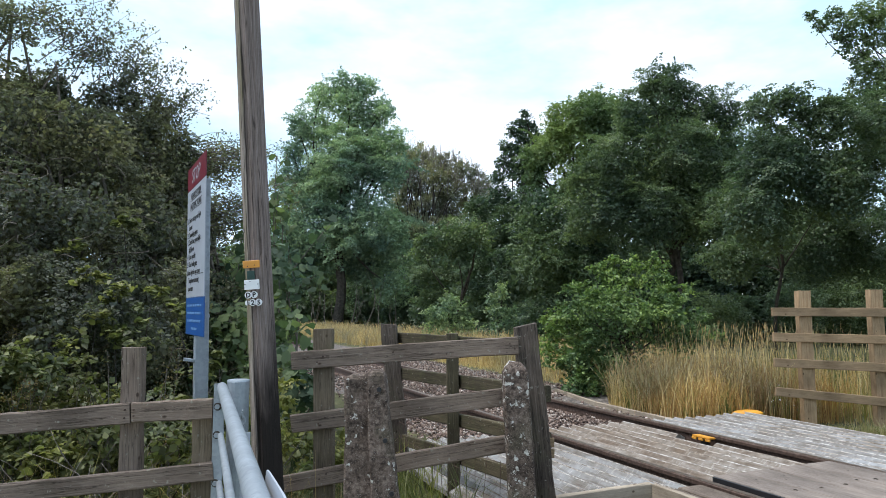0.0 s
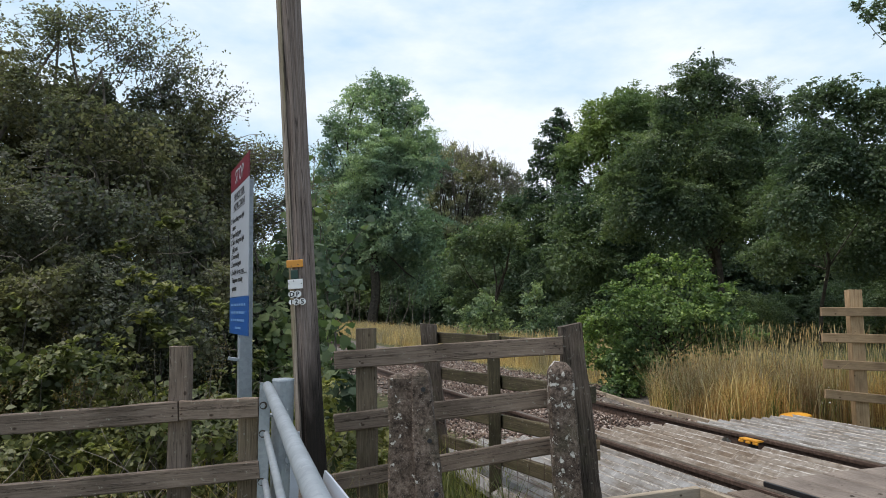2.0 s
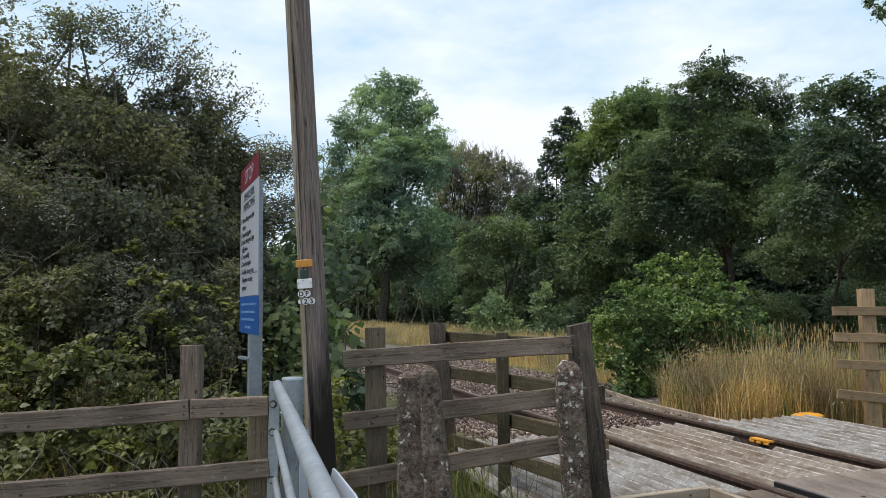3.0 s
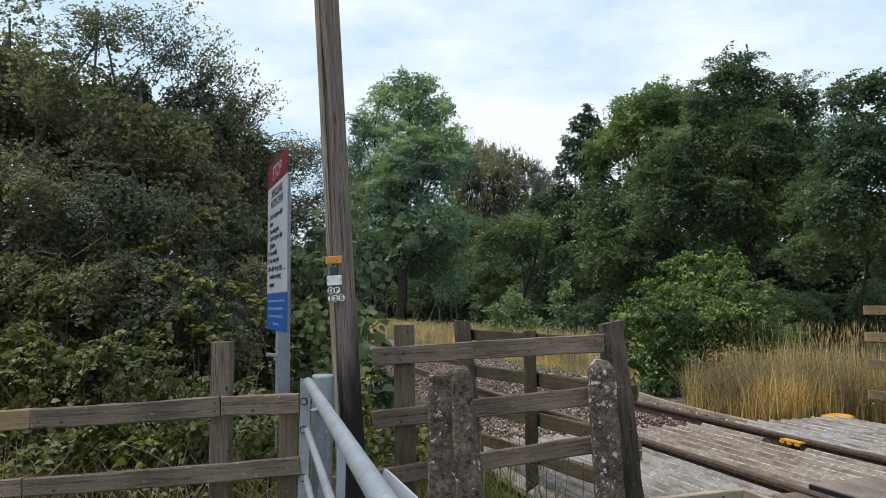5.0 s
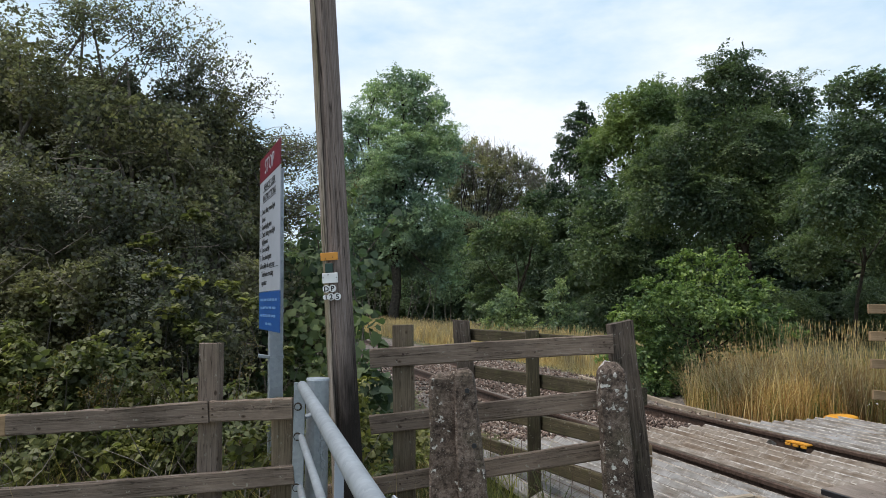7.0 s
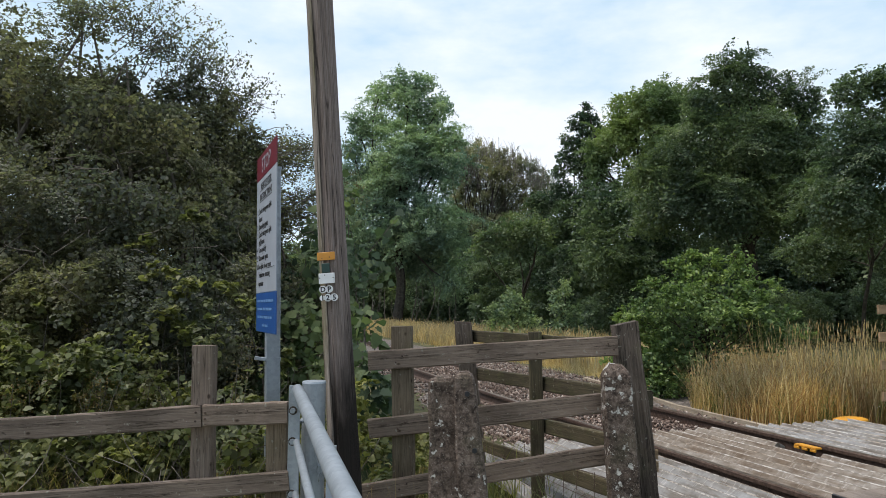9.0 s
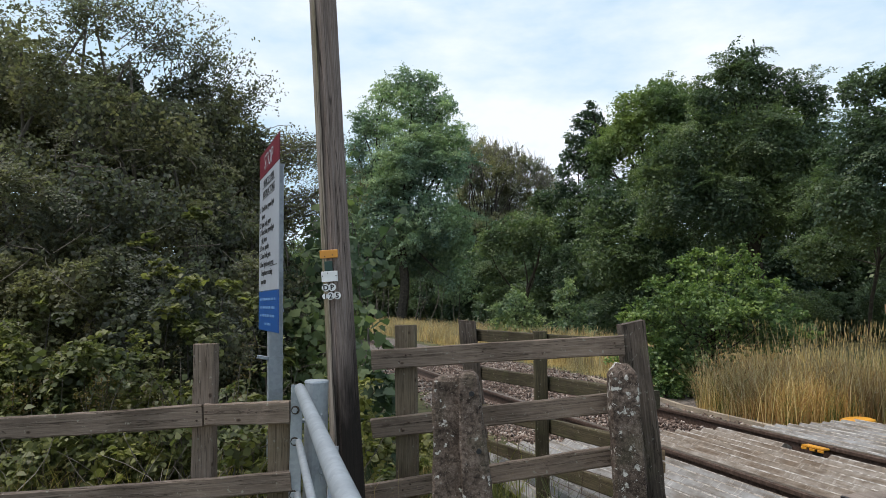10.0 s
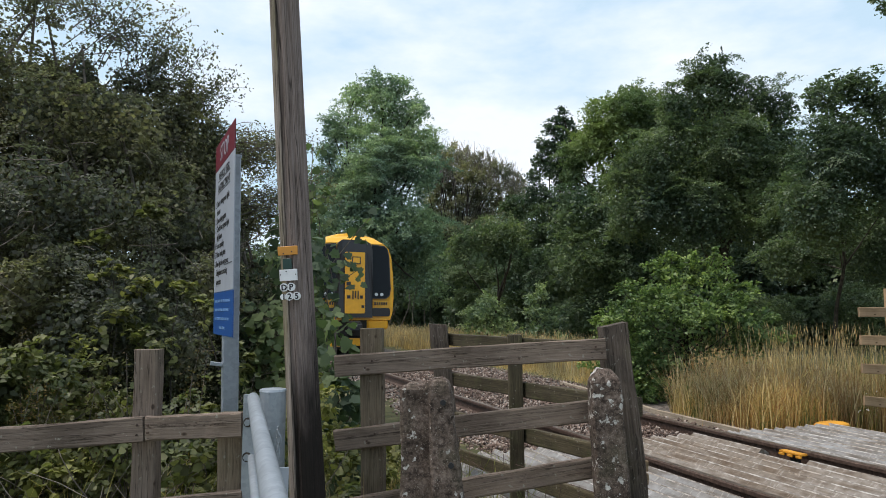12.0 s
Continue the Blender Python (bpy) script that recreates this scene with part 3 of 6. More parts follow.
def build_ballast():
    bm = bmesh.new()
    prof = [(-2.2, 0.02), (-1.6, 0.11), (-0.9, 0.13), (0.9, 0.13), (1.15, 0.16), (1.6, 0.17), (2.4, 0.15), (3.2, 0.04), (3.2, -0.1), (-2.2, -0.1)]
    lo = [bm.verts.new((u, 2.9, z)) for u, z in prof]
    hi = [bm.verts.new((u, 300, z)) for u, z in prof]
    n = len(prof)
    for j in range(n):
        bm.faces.new((lo[j], lo[(j + 1) % n], hi[(j + 1) % n], hi[j]))
    bm.faces.new(lo)
    bm.faces.new(hi)
    tagged(part("ballast_bed", bm, M_BED, m=TRACK.copy()), "grey-brown bed of crushed stone under the rails", "ballast", kind="structure")
    rng = np.random.default_rng(4)
    n = 23000
    s = 2.8 + 14 * rng.uniform(0, 1, n) ** 1.5
    off = rng.uniform(-2.0, 1.0, n) + rng.uniform(0, 1, n) * np.where(s > 5.5, 2.1, 0.38)
    z = np.interp(off, [-2.2, -1.6, -0.9, 0.9, 1.15, 1.6, 2.4, 3.2], [0.03, 0.12, 0.14, 0.14, 0.17, 0.18, 0.16, 0.05]) + rng.uniform(-0.015, 0.02, n)
    m = 1500
    s = np.concatenate([s, rng.uniform(-1.6, 0.1, m)])
    off = np.concatenate([off, rng.uniform(-2.35, -1.28, m)])
    z = np.concatenate([z, 0.17 + rng.uniform(-0.02, 0.03, m)])
    m = 700
    s = np.concatenate([s, rng.uniform(2.75, 3.6, m)])
    off = np.concatenate([off, rng.uniform(-0.68, 0.68, m)])
    z = np.concatenate([z, 0.17 + rng.uniform(-0.02, 0.03, m)])
    n = len(s)
    P = np.array(C0)[None] + s[:, None] * np.array(ALONG) + off[:, None] * np.array(ACROSS)
    P[:, 2] = z
    r = rng.uniform(0.011, 0.027, n)[:, None]
    axes = np.array([[1, 0, 0], [-1, 0, 0], [0, 1, 0], [0, -1, 0], [0, 0, 1], [0, 0, -1]], float)
    V = np.empty((n, 6, 3))
    a = unit(rng.normal(size=(n, 3)))
    b = unit(np.cross(a, rng.normal(size=(n, 3))))
    c = np.cross(a, b)
    for j, ax in enumerate(axes):
        V[:, j] = P + (a * ax[0] * 1.4 + b * ax[1] + c * ax[2] * 0.62) * r * rng.uniform(0.7, 1.3, (n, 1))
    tri = [(0, 2, 4), (2, 1, 4), (1, 3, 4), (3, 0, 4), (2, 0, 5), (1, 2, 5), (3, 1, 5), (0, 3, 5)]
    me = bpy.data.meshes.new("ballast_stones")
    F = (np.arange(n)[:, None, None] * 6 + np.array(tri)[None]).reshape(-1, 3)
    me.vertices.add(n * 6)
    me.vertices.foreach_set("co", V.astype(np.float32).ravel())
    me.loops.add(len(F) * 3)
    me.loops.foreach_set("vertex_index", F.astype(np.int32).ravel())
    me.polygons.add(len(F))
    me.polygons.foreach_set("loop_start", np.arange(len(F), dtype=np.int32) * 3)
    me.polygons.foreach_set("loop_total", np.full(len(F), 3, dtype=np.int32))
    me.update(calc_edges=True)
    tagged(mesh_part("ballast_stones", me, M_STONE), "loose grey and brown crushed stones between the rails", "ballast", kind="stuff")


RAIL_PROFILE = [(-0.065, -0.158), (0.065, -0.158), (0.065, -0.146), (0.012, -0.128), (0.010, -0.045), (0.034, -0.036), (0.035, -0.008),
                (0.028, 0.0), (-0.028, 0.0), (-0.035, -0.008), (-0.034, -0.036), (-0.010, -0.045), (-0.012, -0.128), (-0.065, -0.146)]


def build_track():
    track = thing("railway_track", "single railway track with rusty brown steel rails", "railway track", kind="structure")
    for off in (-0.7525, 0.7525):
        bm = bmesh.new()
        path = [tp(s, off, RAIL_Z) for s in (-30, -8, -3, 0, 3, 8, 16, 30, 60, 300)]
        sweep(bm, path, RAIL_PROFILE)
        rail = part("rail", bm, M_RUST, track)
        bm = bmesh.new()
        sweep(bm, [p + Vector((0, 0, 0.0005)) for p in path], [(-0.026, -0.002), (0.026, -0.002), (0.026, 0.0015), (-0.026, 0.0015)])
        part("running_surface", bm, M_HEAD, rail, "worn lighter running surface")
    for i in range(24):
        s = 3.1 + 0.66 * i
        beam("sleeper", tp(s, -1.3, 0.075), tp(s, 1.3, 0.075), 0.13, 0.25, M_SLEEPER, track, i, face=ALONG, segs=4)


def build_guards():
    """Ribbed boards that keep people and cattle off the line."""
    pitch, s1 = 0.16, 2.74
    near = thing("trespass_guard", "pale grey ribbed trespass guard beside the near rail", "trespass guard", "trespass guards")
    mid = thing("trespass_guard", "grey-brown ribbed trespass guard between the rails", "trespass guard", "trespass guards")
    far = thing("trespass_guard", "pale grey ribbed trespass guard beyond the far rail", "trespass guard", "trespass guards")
    rng = random.Random(8)

    def rib(parent, off, s0, s_end, z, wide=1.0):
        bm = bmesh.new()
        prof = [(0, -0.06), (pitch - 0.006, -0.06), (pitch - 0.006, -0.012), (0.092, 0.026), (0.070, 0.030), (0.0645, 0.0235), (0.004, -0.020)]
        prof = [(u * wide, v) for u, v in prof]
        n = 6
        rings = []
        for i in range(n + 1):
            s = s0 + (s_end - s0) * i / n
            rings.append([bm.verts.new((off + u, s, z + v + rng.uniform(-0.002, 0.002))) for u, v in prof])
        for r0, r1 in zip(rings, rings[1:]):
            for j in range(7):
                f = bm.faces.new((r0[j], r0[(j + 1) % 7], r1[(j + 1) % 7], r1[j]))
                # the strip at the ridge takes the painted-in skylight colour
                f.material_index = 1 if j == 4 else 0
        bm.faces.new(rings[0])
        bm.faces.new(rings[-1])
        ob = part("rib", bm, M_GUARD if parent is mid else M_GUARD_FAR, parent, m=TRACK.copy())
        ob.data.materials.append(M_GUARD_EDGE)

    for i in range(10):
        rib(near, -1.02 - pitch * (i + 1) + 0.14, 0.17 + rng.uniform(-0.01, 0.01), s1 + rng.uniform(-0.02, 0.02), 0.205)
    rib(near, -0.872, 0.17, s1, 0.205, 0.63)
    for i in range(8):
        off = -0.704 + 0.173 * i
        if i == 7:
            rib(mid, off, 0.17, 1.308, 0.222, 1.08)
            rib(mid, off, 1.826, s1, 0.222, 1.08)
        else:
            rib(mid, off, 0.17, s1 + rng.uniform(-0.02, 0.02), 0.222, 1.08)
    for i in range(10):
        rib(far, 0.85 + pitch * i, -3.5, s1 - 0.17 + rng.uniform(-0.02, 0.02), 0.25)


def build_deck():
    deck = thing("crossing_deck", "worn pale wooden planks of the level crossing", "crossing deck")
    edges = [-0.63, -0.35, -0.05, 0.30, 0.66]
    rng = random.Random(3)
    for i, (a, b) in enumerate(zip(edges, edges[1:])):
        w = b - a - (0.012 if i in (1, 2) else 0.005)
        end = 0.165 - rng.uniform(0, 0.03)
        beam("plank", tp(-6, (a + b) / 2, 0.27), tp(end, (a + b) / 2, 0.27), w, 0.075, M_DECK, deck, i, face=(0, 0, 1), segs=16, wear=0.003)
    for s in (-0.39, -1.5, -2.6):
        for o in (-0.42, -0.20, 0.05, 0.24, 0.40, 0.56):
            bm = bmesh.new()
            q = tp(s + rng.uniform(-0.03, 0.03), o, 0.304)
            sweep(bm, [q, q + Vector((0, 0, 0.011))], ring(0.024, 3), [1, 0.5])
            part("bolt", bm, M_SLEEPER, deck)
    for i, (o, w, z) in enumerate([(-0.675, 0.07, 0.20), (-0.92, 0.22, 0.238), (-1.13, 0.17, 0.234)]):
        beam("plank", tp(-6, o, z), tp(0.10, o, z), w, 0.07, M_DECKSIDE, deck, 40 + i, face=(0, 0, 1), segs=16)
    # black strip added for the shaded side face of the planks
    beam("edge_strip", tp(-6, -0.637, 0.262), tp(0.15, -0.637, 0.262), 0.012, 0.078, M_BLACK, deck, 45, face=(0, 0, 1), label="thin black strip painting the plank side's shade", segs=4, chamfer=0.002)
    frame_ob = thing("timber_edging", "pale sawn timber edging round loose stones", "timber edging")
    beam("board", tp(0.13, -1.26, 0.26), tp(0.13, -2.45, 0.25), 0.13, 0.045, M_NEWGREY, frame_ob, 50, face=ALONG)
    beam("board", tp(0.10, -1.25, 0.26), tp(-3, -1.25, 0.26), 0.13, 0.045, M_NEWGREY, frame_ob, 51, face=ACROSS)


def build_cess():
    ob = thing("cess_edging", "grey weathered boards edging the far side of the stones", "timber edging")
    path = [tp(2.62, 1.34, 0.175), tp(4.4, 1.42, 0.175), tp(6.2, 1.85, 0.17), tp(8.2, 2.2, 0.16)]
    for i, (a, b) in enumerate(zip(path, path[1:])):
        beam("board", a, b, 0.11, 0.05, M_NEWGREY, ob, 52 + i, face=ACROSS)


def build_clip():
    ob = thing("rail_clip", "small yellow plastic box clipped inside the rail", "rail clip")
    bm = bmesh.new()
    box(bm, (0.585, 1.395, 0.262), (0.675, 1.635, 0.280))
    bmesh.ops.bevel(bm, geom=bm.edges[:], offset=0.006, segments=2, affect="EDGES")
    part("lid", bm, M_YELLOW, ob, "yellow lid", TRACK.copy())
    box_part("foot", (0.635, 1.47, 0.17), (0.675, 1.56, 0.2615), M_BLACK, ob, "dark foot", TRACK.copy())
    for a in (1.395, 1.485, 1.575):
        box_part("lug", (0.582, a, 0.240), (0.602, a + 0.06, 0.2615), M_YELLOW, ob, "yellow lug", TRACK.copy(), 0.003)
    pad = thing("marker_pad", "low rounded yellow marker lying at the grass edge", "marker pad")
    bm = bmesh.new()
    bmesh.ops.create_uvsphere(bm, u_segments=16, v_segments=8, radius=1.0)
    for v in bm.verts:
        v.co = Vector((v.co.x * 0.24, v.co.y * 0.13, max(v.co.z, -0.2) * 0.05))
    part("pad_cover", bm, M_YELLOW, pad, m=pose(3.93, 8.62, 0.240, 0, 0, 20), smooth=True)
    box_part("pad_base", (-0.17, -0.11, -0.10), (0.17, 0.11, -0.02), M_BLACK, pad, m=pose(3.93, 8.62, 0.240, 0, 0, 20))


# ---------------------------------------------------------------- fences, posts and gate
def post(name, base, top, w, h, material, parent, seed, label="", face=(0, 1, 0), **k):
    return beam(name, base, top, w, h, material, parent, seed, face, label, **k)


def pointed(ob, amount, lean):
    """Weather the top of a post to a slanted, worn point."""
    zs = max(v.co.z for v in ob.data.vertices)
    rng = random.Random(int(zs * 1000))
    for v in ob.data.vertices:
        if v.co.z > zs - 0.03:
            v.co.z += amount * (v.co.x * lean + rng.uniform(-0.2, 0.2) * 0.1) * 6 - 0.01


def build_left_fence():
    f = thing("wooden_fence", "grey weathered post-and-rail fence in front of brambles", "fence", "wooden fences")
    post("post", (-1.585, 3.45, -0.1), (-1.613, 3.45, 1.366), 0.105, 0.065, M_OLD, f, 1)
    post("post", (-1.225, 3.45, -0.1), (-1.235, 3.45, 1.10), 0.10, 0.07, M_POST, f, 2)
    post("post", (-3.55, 3.45, -0.1), (-3.55, 3.45, 1.15), 0.12, 0.10, M_OLD, f, 3)
    beam("rail", (-2.60, 3.37, 0.962), (-1.578, 3.37, 1.043), 0.104, 0.038, M_OLD, f, 4, bow=0.004)
    beam("rail", (-3.9, 3.37, 0.86), (-2.604, 3.37, 0.961), 0.104, 0.038, M_NEW, f, 9, label="newer tan piece of rail")
    beam("rail", (-1.572, 3.372, 1.043), (-1.165, 3.372, 1.064), 0.10, 0.036, M_OLD, f, 5)
    beam("rail", (-2.62, 3.37, 0.612), (-1.15, 3.37, 0.757), 0.092, 0.038, M_OLD, f, 6, bow=0.006)
    beam("rail", (-3.9, 3.37, 0.50), (-2.63, 3.37, 0.611), 0.092, 0.038, M_OLD, f, 7)
    for x, z in ((-1.60, 1.06), (-1.60, 1.02), (-1.555, 1.06), (-1.555, 1.03)):
        bm = bmesh.new()
        sweep(bm, [(x, 3.353, z), (x, 3.346, z)], ring(0.005, 6))
        part("nail", bm, M_RUST, f)


def build_pen_fence():
    f = thing("wooden_fence", "weathered three-rail fence between the pole and a leaning post", "fence", "wooden fences")
    beam("rail", (-0.912, 3.985, 1.256), (0.452, 3.985, 1.349), 0.106, 0.036, M_OLD, f, 11, bow=-0.004)
    beam("rail", (-0.905, 3.985, 0.884), (0.50, 3.985, 1.062), 0.106, 0.036, M_OLD, f, 12)
    beam("rail", (-1.20, 3.985, 0.49), (0.53, 3.985, 0.80), 0.100, 0.036, M_OLD, f, 13)
    post("post", (-0.70, 4.055, -0.1), (-0.735, 4.055, 1.445), 0.115, 0.10, M_POST, f, 14)
    p = post("post", (0.652, 4.075, -0.1), (0.505, 4.075, 1.475), 0.138, 0.13, M_DARKWOOD, f, 15, "dark cracked leaning corner post", wear=0.006, segs=14)
    pointed(p, 0.035, 0.5)

    for z in (0.744, 0.678):
        beam("batten", (0.53, 4.158, z), (0.688, 4.158, z), 0.054, 0.03, M_NEW, f, 16, label="short tan batten end")
    for x, z in ((-0.72, 1.285), (-0.755, 1.25), (-0.70, 0.925), (-0.74, 0.89), (0.40, 1.36), (0.43, 1.33), (0.44, 1.07), (-0.69, 0.60), (-0.73, 0.57), (-0.30, 1.31), (0.02, 1.30)):
        bm = bmesh.new()
        sweep(bm, [(x, 3.969, z), (x, 3.961, z)], ring(0.0055, 6))
        part("nail", bm, M_RUST, f)
    g = thing("wooden_fence", "mossy four-rail fence running beside the trespass guard", "fence", "wooden fences")
    p = post("post", (-0.36, 6.2, -0.1), (-0.512, 6.2, 1.44), 0.15, 0.14, M_DARKWOOD, g, 21, "dark weathered end post with a slanted top", wear=0.006)
    pointed(p, 0.05, -0.6)
    post("post", (0.085, 5.18, -0.1), (0.07, 5.18, 1.38), 0.095, 0.085, M_MOSSY, g, 22)
    side = ACROSS * 0.085
    for i, (za, zb) in enumerate(((1.305, 1.31), (0.975, 1.035), (0.66, 0.75), (0.375, 0.47))):
        a = Vector((-0.53, 6.28, za)) + side
        b = Vector((0.585, 4.16, zb)) + side if i else Vector((0.44, 4.44, zb)) + side
        beam("rail", a, b, 0.10, 0.04, M_MOSSY, g, 23 + i, face=ACROSS)


def concrete_post(base, top, w0, w1, depth, seed, label, peak):
    bm = bmesh.new()
    rng = random.Random(seed)
    base, top = Vector(base), Vector(top)
    n = 16
    rings = []
    for i in range(n + 1):
        t = i / n
        w = (w0 + (w1 - w0) * t) / 2
        d = depth / 2 * (1 - 0.12 * t)
        p = base.lerp(top, t)
        rings.append([bm.verts.new((p.x + u + rng.uniform(-0.004, 0.004), p.y + v + rng.uniform(-0.004, 0.004), p.z)) for u, v in chamfered(2 * w, 2 * d, 0.010)])
    for r, k in ((0.82, 0.5), (0.45, 1.0)):
        rings.append([bm.verts.new((top.x + (v.co.x - top.x) * r, top.y + (v.co.y - top.y) * r, top.z + peak * k + rng.uniform(-0.008, 0.008))) for v in rings[n]])
    for r0, r1 in zip(rings, rings[1:]):
        for j in range(8):
            bm.faces.new((r0[j], r0[(j + 1) % 8], r1[(j + 1) % 8], r1[j]))
    bm.faces.new(rings[0])
    bm.faces.new(rings[-1])
    ob = part("concrete_post", bm, M_CONC_PALE if peak > 0.05 else M_CONC)
    return tagged(ob, label, "post", "old concrete posts")


def build_concrete_posts():
    a = concrete_post((-0.437, 3.615, -0.1), (-0.458, 3.615, 1.19), 0.170, 0.142, 0.13, 1, "old dark concrete post blotched with pale lichen", 0.03)
    b = concrete_post((-0.252, 3.545, -0.1), (-0.354, 3.545, 1.215), 0.200, 0.098, 0.12, 2, "old tapering concrete post with bolt holes and lichen", 0.03)
    c = concrete_post((0.475, 3.86, -0.1), (0.418, 3.86, 1.20), 0.165, 0.146, 0.14, 3, "old pointed concrete post with large white lichen patches", 0.06)
    for x, z in ((-0.336, 1.145), (-0.302, 0.884), (-0.266, 0.615)):
        bm = bmesh.new()
        sweep(bm, [(x, 3.50, z), (x, 3.477, z)], ring(0.0125, 10))
        part("bolt_hole", bm, M_BLACK, b)


def build_gate():
    gp = thing("gate_post", "round galvanised steel gate post with a flat cap", "gate post")
    bm = bmesh.new()
    sweep(bm, [(-1.092, 3.55, -0.1), (-1.094, 3.55, 1.18)], ring(0.057, 20))
    part("tube", bm, M_GALV, gp, smooth=False)
    bm = bmesh.new()
    sweep(bm, [(-1.094, 3.55, 1.1805), (-1.094, 3.55, 1.190)], ring(0.060, 20), [1, 0.94])
    part("cap", bm, M_GALV, gp)
    g = thing("field_gate", "galvanised steel tube gate standing beside the fence", "gate")
    a, d = Vector((-1.118, 3.36, 0)), Vector((0.3683, -1, 0)).normalized()
    span = 2.68
    bm = bmesh.new()
    sweep(bm, [(-1.132, 3.365, 0.16), (-1.132, 3.365, 1.188)], chamfered(0.054, 0.012, 0.002), ups=(0, 1, 0))
    part("end_bar", bm, M_GALV, g)
    for z, r in ((1.172, 0.0245), (0.933, 0.0155), (0.70, 0.0155), (0.46, 0.0155), (0.22, 0.0245)):
        bm = bmesh.new()
        path = [a + d * (span * i / 8) + Vector((0, 0, z + (0.03 * i / 8 if r > 0.02 else 0.01 * i / 8))) for i in range(9)]
        sweep(bm, path, ring(r, 14))
        part("rail", bm, M_GALV, g, smooth=True)
    for k in (0.985,):
        bm = bmesh.new()
        q = a + d * (span * k)
        sweep(bm, [q + Vector((0, 0, 0.2)), q + Vector((0, 0, 1.175 + 0.03 * k))], ring(0.022, 12))
        part("upright", bm, M_GALV, g, smooth=True)
    # strip added in place of a second sheet's edge behind the gate
    bm = bmesh.new()
    q = a + d * 1.1 + Vector((0.0469, 0.0173, 0))
    sweep(bm, [q + Vector((0, 0, 0.25)), q + Vector((0, 0, 1.13))], chamfered(0.03, 0.006, 0.001), ups=d)
    part("stay", bm, M_SIGNWHITE, g, "thin white upright strip")
    for z in (1.075, 0.935, 0.70):
        bm = bmesh.new()
        sweep(bm, [(-1.136, 3.358, z), (-1.136, 3.345, z)], ring(0.013, 6))
        bolt = part("bolt", bm, M_GALV, g)
        bm = bmesh.new()
        sweep(bm, [(-1.136, 3.3595, z), (-1.136, 3.3565, z)], ring(0.020, 14))
        part("washer", bm, M_SLEEPER, bolt, "dark washer")
    for z in (1.02, 0.42):
        bm = bmesh.new()
        sweep(bm, [(-1.115, 3.38, z), (-1.098, 3.50, z)], chamfered(0.035, 0.012, 0.002))
        part("hinge", bm, M_GALV, g)


def build_gate_fittings():
    """A notice sheet seen edge-on behind the gate, a loose chain, and strands of wire along the mossy fence."""
    ob = thing("notice_sheet", "thin white notice sheet fixed to the gate rails", "notice")
    a, d = Vector((-1.118, 3.36, 0)), Vector((0.3683, -1, 0)).normalized()
    side = Vector((d.y, -d.x, 0))
    a = a - side * 0.033
    bm = bmesh.new()
    pts = [(2.02, 0.78), (2.62, 0.78), (2.64, 1.20), (2.60, 1.238), (2.33, 1.232), (2.10, 1.216), (2.04, 1.210), (2.016, 1.19)]
    f = [bm.verts.new(a + d * u + Vector((0, 0, z))) for u, z in pts]
    g = [bm.verts.new(a + d * u + Vector((0, 0, z)) + side * -0.004) for u, z in pts]
    bm.faces.new(f)
    bm.faces.new(g[::-1])
    for j in range(len(pts)):
        bm.faces.new((f[j], f[(j + 1) % len(pts)], g[(j + 1) % len(pts)], g[j]))
    part("sheet", bm, M_SIGNWHITE, ob)
    for u in (2.12, 2.5):
        bm = bmesh.new()
        q = a + d * u + Vector((0, 0, 0.94))
        sweep(bm, [q, q + side * 0.03], ring(0.006, 6))
        part("bracket", bm, M_GALV, ob)
    ch = thing("gate_chain", "loose steel chain hanging on the gate post", "chain")
    for i in range(9):
        c = Vector((-1.045 + 0.006 * math.sin(i), 3.475, 1.02 - 0.034 * i))
        n = Vector((1, 0, 0)) if i % 2 else Vector((0, 1, 0))
        bm = bmesh.new()
        up = Vector((0, 0, 1))
        path = [c + n * (0.011 * math.cos(k)) + up * (0.021 * math.sin(k)) for k in np.linspace(0, 2 * math.pi * 0.97, 12)]
        sweep(bm, path, ring(0.0035, 5))
        part("link", bm, M_GALV, ch)
    wf = thing("wire_strands", "rusty sagging wire strands along the mossy fence", "wire", kind="stuff")
    rng = random.Random(77)
    bm = bmesh.new()
    for z in (0.18, 0.30, 0.42, 0.55):
        a0, b0 = Vector((-0.40, 6.1, z)), Vector((0.62, 4.0, z + rng.uniform(-0.03, 0.03)))
        sweep(bm, [a0.lerp(b0, t) + Vector((0, 0, -0.03 * math.sin(math.pi * t) + rng.uniform(-0.006, 0.006))) for t in np.linspace(0, 1, 12)], ring(0.0022, 4))
    for i in range(14):
        t = i / 13
        p = Vector((-0.40, 6.1, 0)).lerp(Vector((0.62, 4.0, 0)), t)
        sweep(bm, [p + Vector((0, 0, 0.05)), p + Vector((rng.uniform(-0.03, 0.03), 0, 0.3)), p + Vector((0, 0, 0.56))], ring(0.0018, 4))
    part("strands", bm, M_RUST, wf)


